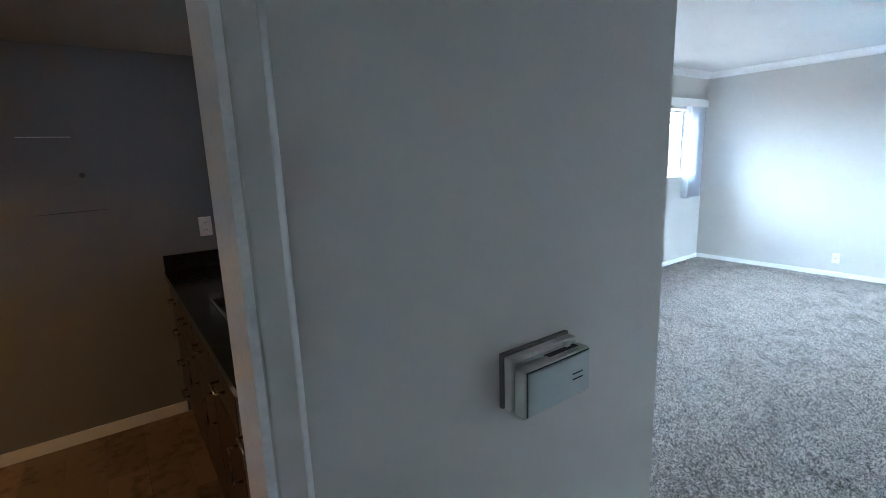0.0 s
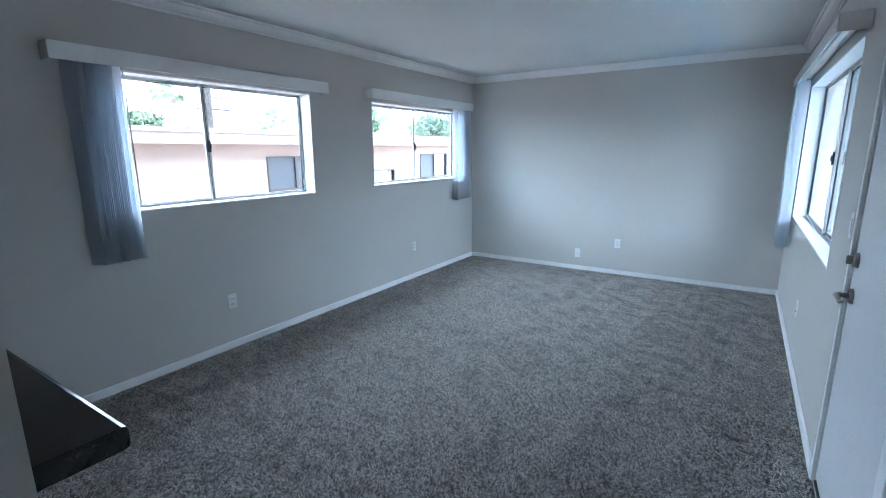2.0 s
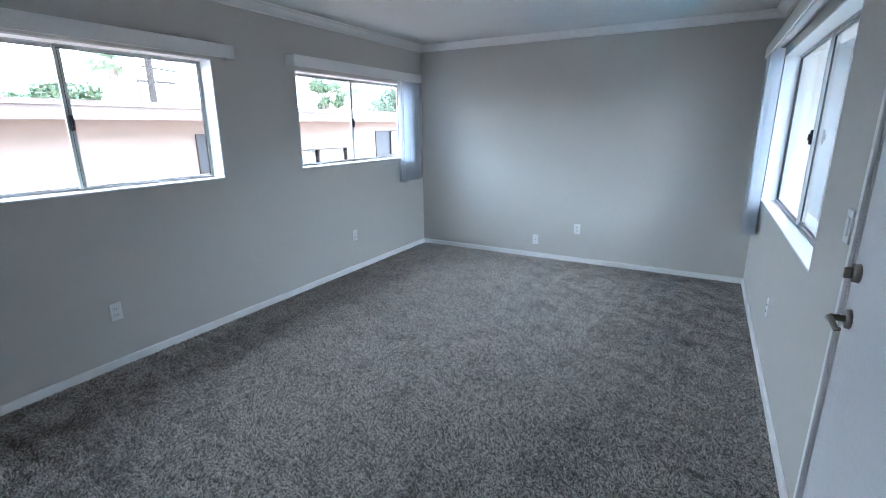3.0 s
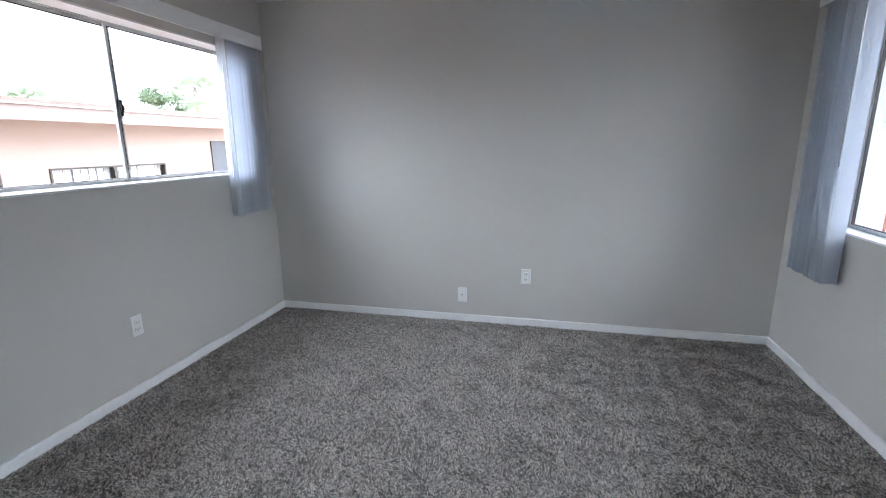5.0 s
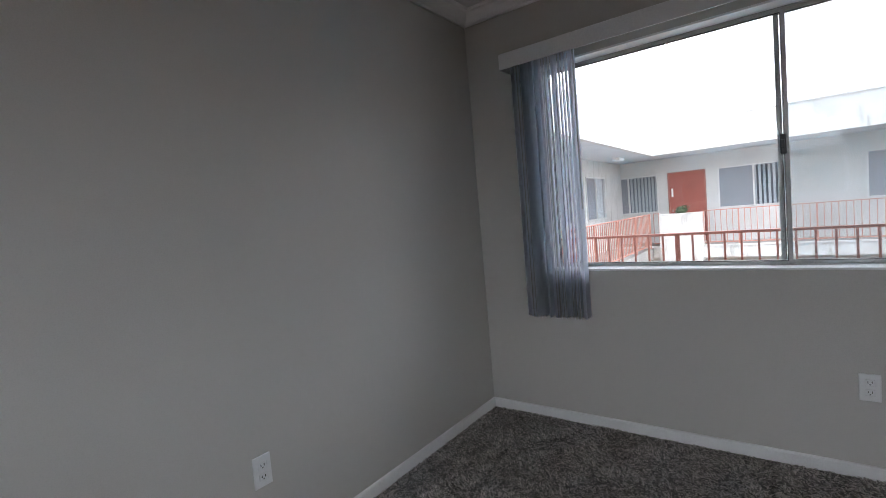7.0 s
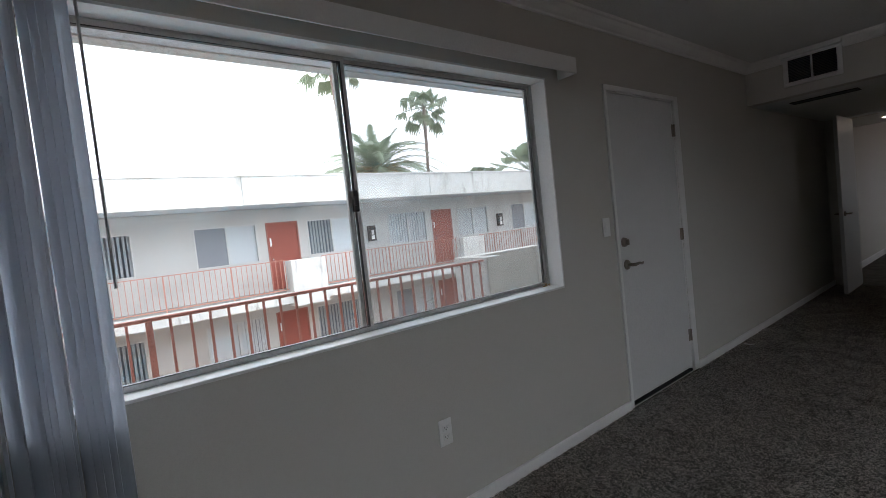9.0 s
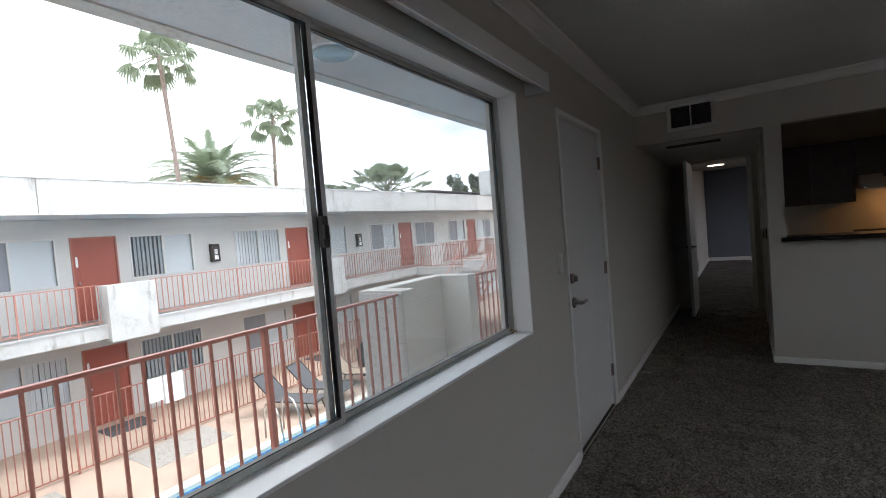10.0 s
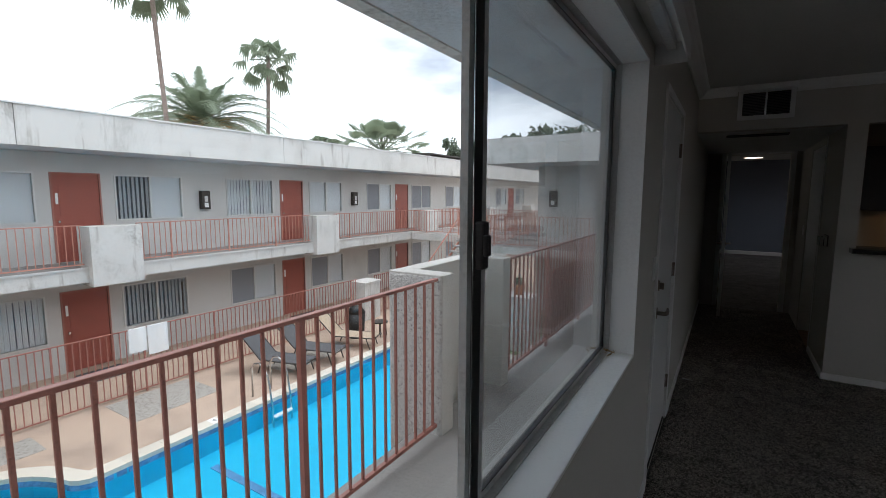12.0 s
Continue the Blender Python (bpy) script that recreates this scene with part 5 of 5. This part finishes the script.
part("landing_edge", box(5.33, 10.4, -7.93, -7.88, -0.40, -0.165), M_FASCIA, sb, "pale landing edge")
part("gallery_slab", box(9.4, 15.04, -13.4, -10.21, -0.38, -0.10), M_CONC, sb)
part("gallery_edge", box(10.42, 15.03, -10.209, -10.16, -0.38, -0.095), M_FASCIA, sb, "pale slab edge")
for label, p, q, zb in (("rust red railing of the stair landing", (5.4, -7.95), (10.36, -7.95), -0.15), ("rust red railing at the end of the landing", (10.36, -7.97), (10.36, -10.15), -0.15),
                        ("rust red railing beside the stair head", (12.75, -10.25), (15.0, -10.25), -0.08), ("rust red railing behind the stair head", (9.5, -13.3), (15.0, -13.3), -0.08), ("rust red railing across the south gallery", (10.36, -10.3), (10.36, -13.2), -0.08)):
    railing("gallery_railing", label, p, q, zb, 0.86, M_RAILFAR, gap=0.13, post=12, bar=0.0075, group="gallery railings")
fe = thing("fire_extinguisher", "fire extinguisher in a dark wall cabinet", "fire extinguisher", (8.8, -10.2, 1.1))
part("cabinet", box(8.66, 8.94, -10.2, -10.05, 1.12, 1.7, bevel=0.01), M_FRAMEDK, fe)
part("window", box(8.74, 8.86, -10.05, -10.046, 1.2, 1.34), M_PLASTIC, fe, "pale front label")
gp = thing("gate_panel", "solid rust red gate panel behind the railing", "gate", (5.13, 0.4, F))
part("panel", box(5.125, 5.14, -0.35, 1.16, -0.05, 0.68), M_RAIL, gp)
stair = thing("stairs", "courtyard stairs with concrete treads and red rails", "stairs", (12, -8, G))
for k in range(13):
    part("tread", box(11.3, 12.65, -10.15 + 0.27 * k, -9.84 + 0.27 * k, -0.32 - 0.19 * k, -0.26 - 0.19 * k, bevel=0.006), M_CONC, stair)
for x in (11.25, 12.7):
    bm = bmesh.new()
    tube(bm, [(x, -10.15, 0.62), (x, -6.75, -1.76)], 0.025)
    tube(bm, [(x, -10.15, -0.38), (x, -6.75, -2.7)], 0.045)
    for k in range(14):
        tube(bm, [(x, -10.1 + 0.25 * k, -0.40 - 0.172 * k), (x, -10.1 + 0.25 * k, 0.58 - 0.175 * k)], 0.01, 6)
    part("stair_rail", bm, M_RAILFAR, stair)
pp = thing("plant_pot", "terracotta pot with a small green plant", "plant pot", (8.2, -5.75, G))
bm = bmesh.new()
B(bm, 7.78, 8.56, -6.14, -5.36, G, -1.2)
for k in range(9):
    cyl(bm, (7.80 + 0.093 * k, -5.36, G), (7.80 + 0.093 * k, -5.36, -1.2), 0.036, None, 10)
    cyl(bm, (7.78, -5.40 - 0.088 * k, G), (7.78, -5.40 - 0.088 * k, -1.2), 0.036, None, 10)
part("pedestal", bm, M_FASCIA, pp, "white fluted pedestal")
part("pot", rod((8.24, -5.72, -1.2), (8.24, -5.72, -0.92), 0.12, 0.17, 16), M_TERRA, pp, "", True)


def leaf_cloud(bm, c, r, n, size, squash=0.8, seed=1):
    """Many small leaf quads in an uneven lump."""
    rng = random.Random(seed)
    c = Vector(c)
    for _ in range(n):
        d = Vector((rng.gauss(0, 1), rng.gauss(0, 1), rng.gauss(0, 1))).normalized()
        k = r * rng.uniform(0.45, 1.0) * (0.75 + 0.45 * noise.noise(d * 2.2 + Vector((seed, 0, 0))))
        p = c + Vector((d.x * k, d.y * k, d.z * k * squash))
        a = Vector((rng.gauss(0, 1), rng.gauss(0, 1), rng.gauss(0, 1))).normalized() * size * rng.uniform(0.6, 1.3)
        b = a.cross(Vector((rng.gauss(0, 1), rng.gauss(0, 1), rng.gauss(0, 1)))).normalized() * size * 0.45
        bm.faces.new([bm.verts.new(q) for q in (p - a, p + b, p + a, p - b)])


lawn = setting("lawn", box(5.6, 10.9, -7.7, -5.1, G - 0.02, G + 0.012), M_GRASS, "green lawn strip beyond the pool", "lawn")
for k, (x, y, r, h) in enumerate(((6.4, -2.2, 0.7, 1.1), (6.2, -3.6, 0.8, 1.3), (6.6, -5.6, 0.9, 1.2), (8.3, -6.6, 0.8, 1.0))):
    sh = thing("shrub", "leafy green courtyard shrub", "shrub", (x, y, G), group="courtyard shrubs")
    part("stem", rod((x, y, G), (x, y, G + h * 0.6), 0.05, 0.02, 8), M_BARK, sh)
    bm = bmesh.new()
    leaf_cloud(bm, (x, y, G + h * 0.6), r, 900, 0.07, 0.85, 70 + k)
    tagged(part("foliage", bm, M_LEAF, sh), kind="stuff")
gpl = thing("planter_plant", "small green plant in the gallery planter", "plant", (15.19, 7.62, 0.82))
bm = bmesh.new()
leaf_cloud(bm, (15.19, 7.68, 0.9), 0.2, 220, 0.05, 0.8, 15)
for k in range(7):
    tube(bm, [(15.19, 7.62, 0.8), (15.19 + 0.12 * math.cos(k), 7.62 + 0.14 * math.sin(2.1 * k), 1.0)], 0.006, 5)
tagged(part("foliage", bm, M_LEAF, gpl), kind="stuff")
bm = bmesh.new()
leaf_cloud(bm, (8.24, -5.72, -0.85), 0.2, 160, 0.05, 1.0, 5)
part("plant", bm, M_LEAF, pp, "small green plant")


def tree(name, label, base, height, r, leaf, mtl, clumps, seed, squash=0.8, size=0.18):
    t = thing(name, label, "tree", base)
    rng = random.Random(seed)
    b = Vector(base)
    bm = bmesh.new()
    tube(bm, [b, b + Vector((0.1, 0.05, height * 0.5)), b + Vector((0, 0, height * 0.8))], [r * 0.11, r * 0.08, r * 0.04])
    cs = []
    for k in range(clumps):
        a = rng.uniform(0, 6.28)
        q = rng.uniform(0.2, 0.75) * r
        p = b + Vector((math.cos(a) * q, math.sin(a) * q, height * rng.uniform(0.72, 1.0)))
        cs.append(p)
        tube(bm, [b + Vector((0, 0, height * 0.55)), p], [r * 0.04, r * 0.012], 6)
    part("trunk", bm, M_BARK, t)
    bm = bmesh.new()
    for k, p in enumerate(cs):
        leaf_cloud(bm, p, r * rng.uniform(0.35, 0.6), leaf, size, squash, seed * 31 + k)
    tagged(part("crown", bm, mtl, t), kind="stuff")


def fan_palm(label, base, crown, r, n, seed, trunk_r=0.22, drop=1.0, fan_k=1.0):
    """A tall fan palm: tapered trunk, fans on stalks, hanging older fans."""
    rng = random.Random(seed)
    t = thing("palm_tree", label, "palm tree", base, group="palms")
    b, c = Vector(base), Vector(crown)
    mid = (b + c) / 2 + Vector((0.25, 0.2, 0))
    bm = bmesh.new()
    tube(bm, [b, b.lerp(mid, 0.5), mid, mid.lerp(c, 0.5), c, c + Vector((0, 0, r * 0.25))], [trunk_r * 1.4, trunk_r * 1.1, trunk_r, trunk_r * 0.95, trunk_r * 1.0, trunk_r * 0.5], 10)
    part("trunk", bm, M_BARK, t)
    crown_bm, pale_bm, dry_bm = bmesh.new(), bmesh.new(), bmesh.new()
    top = c + Vector((0, 0, r * 0.1))
    for k in range(n):
        a = 2.399 * k + rng.uniform(-0.3, 0.3)
        u = (k + 0.5) / n
        e = radians(78 - 128 * u + rng.uniform(-8, 8))
        # upper fans take the paler leaf; the low palm wholly, brightened against backlight
        target = pale_bm if u < 0.3 or drop < 0.4 else dry_bm if u > 0.8 and rng.random() < 0.12 else crown_bm
        d = Vector((math.cos(a) * math.cos(e), math.sin(a) * math.cos(e), math.sin(e)))
        tip = top + d * r * (0.26 + 0.42 * min(1, u * 2.0)) * rng.uniform(0.85, 1.15)
        tube(target, [top, tip], [0.04, 0.025], 4)
        ux = Vector((-math.sin(a), math.cos(a), rng.uniform(-0.35, 0.35))).normalized()
        fan = r * rng.uniform(0.38, 0.52) * fan_k
        m = 17
        for j in range(m):
            f = radians(-105 + 210 * j / (m - 1))
            way = (d * math.cos(f) + ux * math.sin(f)).normalized()
            up = d.cross(ux).normalized()
            side = way.cross(up).normalized() * fan * 0.08
            sag = drop * (0.35 + 0.65 * abs(math.sin(f))) * rng.uniform(0.8, 1.2)
            p1 = tip + way * fan * 0.55 + Vector((0, 0, -fan * 0.10 * sag))
            p2 = tip + way * fan * rng.uniform(0.78, 0.98) + Vector((0, 0, -fan * 0.62 * sag))
            v = [target.verts.new(x) for x in (tip, p1 + side, p1 - side, p2)]
            target.faces.new((v[0], v[1], v[2]))
            target.faces.new((v[2], v[1], v[3]))
    crown = tagged(part("crown", crown_bm, M_FROND, t), "grey green drooping fan fronds", kind="stuff")
    tagged(part("pale_fronds", pale_bm, M_FRONDLT, t), "fan fronds in the lightened leaf colour", kind="stuff")
    tagged(part("thatch", dry_bm, M_DRY, t), "dry hanging fronds", kind="stuff")


def date_palm(label, base, c, r, n, seed, dense=46):
    """A feather palm with long arching fronds."""
    rng = random.Random(seed)
    t = thing("palm_tree", label, "palm tree", base, group="palms")
    b, c = Vector(base), Vector(c)
    part("trunk", rod(b, c + Vector((0, 0, 0.2)), r * 0.085, r * 0.11, 14), M_BARK, t, "", True)
    bm, dry = bmesh.new(), bmesh.new()
    for k in range(n):
        a = 2.399 * k + rng.uniform(-0.2, 0.2)
        e = radians(84 - 80 * (k / n) ** 0.6 + rng.uniform(-6, 6))
        ln = r * rng.uniform(0.9, 1.12) * (0.62 + 0.38 * min(1, 2.2 * k / n))
        d = Vector((math.cos(a) * math.cos(e), math.sin(a) * math.cos(e), math.sin(e)))
        side = Vector((-math.sin(a), math.cos(a), 0))
        pts = [c + d * ln * f + Vector((0, 0, -ln * 0.62 * f ** 2.3 * math.cos(e) ** 0.8 if math.cos(e) > 0 else 0)) for f in np.linspace(0, 1, 9)]
        tube(bm, pts, [0.05, 0.045, 0.04, 0.035, 0.03, 0.025, 0.02, 0.015, 0.01], 4)
        for j in range(dense):
            f = 0.10 + 0.9 * j / dense
            i = min(int(f * 8), 7)
            p = pts[i].lerp(pts[i + 1], f * 8 - i)
            along = (pts[i + 1] - pts[i]).normalized()
            w = ln * 0.19 * (1 - (2 * f - 0.95) ** 2 * 0.75)
            for s in (-1, 1):
                q = p + side * s * w * 0.8 + along * w * 0.7 + Vector((0, 0, -w * rng.uniform(0.05, 0.3)))
                h = along * 0.05
                bm.faces.new([bm.verts.new(x) for x in (p - h, p + h, q)])
    for k in range(60):
        a = rng.uniform(0, 6.28)
        p = c + Vector((math.cos(a) * r * 0.12, math.sin(a) * r * 0.12, rng.uniform(-0.5, 0.3)))
        q = p + Vector((math.cos(a) * r * 0.3, math.sin(a) * r * 0.3, rng.uniform(-0.3, 0.5)))
        tube(dry, [p, q], [0.05, 0.01], 4)
    tagged(part("crown", bm, M_FRONDLT, t), "long arching feather fronds", kind="stuff")
    tagged(part("frond_bases", dry, M_DRY, t), "orange dry frond bases", kind="stuff")


fan_palm("tall thin fan palm leaning over the far roof", (31.7, -10.2, G), (30.9, -8.2, 12.8), 2.2, 22, 3, 0.13, 1.25)
fan_palm("tall fan palm behind the far roof", (32.9, -17.4, G), (32.3, -16.8, 10.9), 2.2, 24, 4, 0.14, 1.25)
date_palm("broad feather palm behind the far roof", (35.2, -13.4, G), (35.2, -13.4, 6.4), 6.8, 56, 8)
fan_palm("low broad fan palm behind the far roof", (32, -29.2, G), (32, -29.2, 5.0), 5.8, 90, 6, 0.3, 0.35, 0.5)
fan_palm("far small fan palm", (47, -35.5, G), (47, -35.5, 7.6), 1.6, 30, 7)
fan_palm("far small fan palm", (45.5, -36.5, G), (45.5, -36.5, 7.4), 1.5, 30, 9)
fan_palm("distant fan palm over the pink building", (-27.7, 39.0, G), (-27.7, 39.0, 5.7), 2.3, 24, 10, 0.26, 0.5)
fan_palm("distant thin fan palm", (-26.0, 16.6, G), (-26.0, 16.6, 5.2), 1.3, 30, 12)
fan_palm("distant thin fan palm", (-28, 25.5, G), (-28, 25.5, 3.9), 1.5, 30, 13)
for k in range(7):
    x, y = 31.8 + k * 1.05, -48 - (k % 3) * 1.5
    tree("conifer_tree", "tall dark far tree", (x, y, G), 8.6 + 1.8 * ((k * 7) % 3), 1.5, 110, M_LEAFDK, 6, 40 + k, 1.8, 0.26)
tree("broadleaf_tree", "dark tree behind the south wing", (16.5, -34, G), 9.6, 3.6, 240, M_LEAFDK, 12, 61, 0.75, 0.28)
tree("broadleaf_tree", "dark tree behind the south wing", (21.5, -38, G), 9.4, 3.6, 240, M_LEAFDK, 12, 62, 0.75, 0.28)
tree("broadleaf_tree", "green tree past the far end of the courtyard", (13.6, -33.0, G), 6.2, 3.2, 300, M_LEAF, 12, 67, 0.8, 0.2)
tree("broadleaf_tree", "leafy green tree beyond the pink building", (-19.7, 11.0, G), 5.8, 1.9, 260, M_LEAF, 9, 63, 0.8, 0.13)
tree("broadleaf_tree", "leafy green tree beyond the pink building", (-20.5, 8.2, G), 5.2, 1.9, 260, M_LEAF, 9, 64, 0.8, 0.13)
tree("conifer_tree", "dark green tree beyond the pink building", (-12.8, 25.0, G), 6.0, 2.4, 300, M_LEAFDK, 12, 65, 1.0, 0.16)
tree("broadleaf_tree", "leafy green tree beyond the pink building", (-27.7, 35.6, G), 8.0, 1.9, 260, M_LEAF, 9, 66, 0.8, 0.16)

up = thing("utility_pole", "timber utility pole with crossarm and bracket", "utility pole", (-15.4, 12.5, G))
part("pole", rod((-15.4, 12.5, G), (-15.2, 12.45, 7.5), 0.15, 0.11), M_POLE, up)
part("crossarm", box(-15.36, -15.24, 12.0, 13.4, 3.2, 3.27), M_POLE, up)
bm = bmesh.new()
for z, y0, y1 in ((4.2, 11.9, 13.9), (3.75, 12.2, 13.5)):
    tube(bm, [(-15.3, y0, z), (-15.3, y1, z - 0.08)], 0.03, 6)
part("step_bolt", bm, M_POLE, up, "thin steel arms")

tk = thing("palm_tree", "thick pale palm trunk beyond the pink building", "tree", (-15.9, 12.5, G))
part("trunk", rod((-15.9, 12.3, G), (-15.7, 11.85, 8.5), 0.24, 0.22, 14), M_BARK, tk, "", True)

# solar rack and vents on the far roof
sr = thing("solar_rack", "low solar panel rack on the far roof", "solar panel", (17.5, -17, 2.95))
part("panel", box(16.0, 19.0, -22, -13.0, 3.50, 3.56), M_FRAMEDK, sr)
for yy in (-21.5, -17.5, -13.5):
    part("leg", box(16.3, 16.36, yy, yy + 0.06, 2.95, 3.50), M_ALU, sr)
    part("leg", box(18.6, 18.66, yy, yy + 0.06, 2.95, 3.50), M_ALU, sr)
rv = thing("roof_vent", "dark mushroom roof vent", "vent", (19.5, 0.6, 2.95))
part("stack", rod((19.5, 0.6, 2.95), (19.5, 0.6, 3.45), 0.2, None, 16), M_ALU, rv)
part("cap", rod((19.5, 0.6, 3.45), (19.5, 0.6, 3.62), 0.5, 0.3, 20), M_FRAMEDK, rv, "", True)

# ---- pink neighbour building ----
XN = -3.35


def place_w(u0, u1, v0, v1, z0, z1):
    return box(XN + v0, XN + v1, u0, u1, z0, z1)


pk = thing("neighbour_building", "pink stucco neighbour building with a flat eave", "building", (-5, 6, G))
nw = [(6.06, 7.25, 0.87, 1.45, "nn"), (7.75, 9.4, 0.55, 1.13, "dd"), (10.4, 11.6, 0.87, 1.45, "nc"), (1.0, 2.2, 0.87, 1.45, "nc"), (14.0, 15.6, 0.55, 1.13, "ss")]
bm = bmesh.new()
wall(bm, "x", XN - 0.2, XN, -8, 22, G, 1.75, [w[:4] for w in nw])
part("wall", bm, M_PINK, pk, "pink stucco wall")
for w in nw:
    far_window(pk, place_w, *w, M_FRAMEDK, M_PANEDARK)
part("eave", box(XN, XN + 0.30, -8, 22, 1.655, 1.68), M_EAVE, pk, "boxed eave")
part("fascia", box(XN + 0.30, XN + 0.34, -8, 22, 1.64, 1.745, bevel=0.004), M_EAVE, pk, "pale eave board")
part("upper_fascia", box(XN + 0.30, XN + 0.318, -8, 22, 1.747, 1.80), M_EAVE, pk, "recessed upper eave board")
part("drip_edge", box(XN + 0.28, XN + 0.352, -8, 22, 1.802, 1.816), M_FRAMEW, pk, "pale metal drip edge")
part("roof_edge", box(XN + 0.26, XN + 0.336, -8, 22, 1.818, 1.86), M_ROOF, pk, "brown roof edge strip")
part("roof", box(-12, XN + 0.29, -8, 22, 1.75, 1.80), M_ROOF, pk)
ra = thing("roof_antenna", "thin roof antenna on the pink building", "antenna", (-6, 9.0, 1.8))
bm = bmesh.new()
tube(bm, [(-6, 9.0, 1.8), (-6, 9.0, 2.45)], 0.012, 6)
tube(bm, [(-6.0, 8.7, 2.4), (-6.0, 9.4, 2.42)], 0.01, 6)
part("mast", bm, M_ALU, ra)

# ---- kitchen floor planks ----
pw, plen = 0.178, 1.2
k = 0
y = -1.74
while y < 1.1:
    x = 0.015 - (k * 0.43) % plen
    while x < HX:
        a, b = max(x + 0.001, 0.014), min(x + plen - 0.001, HX - 0.001)
        if b - a > 0.03:
            part("plank", box(a, b, y + 0.001, min(y + pw - 0.001, 1.118), -0.0079, 0.0, bevel=0.001), M_PLANK, kf)
        x += plen
    y += pw
    k += 1
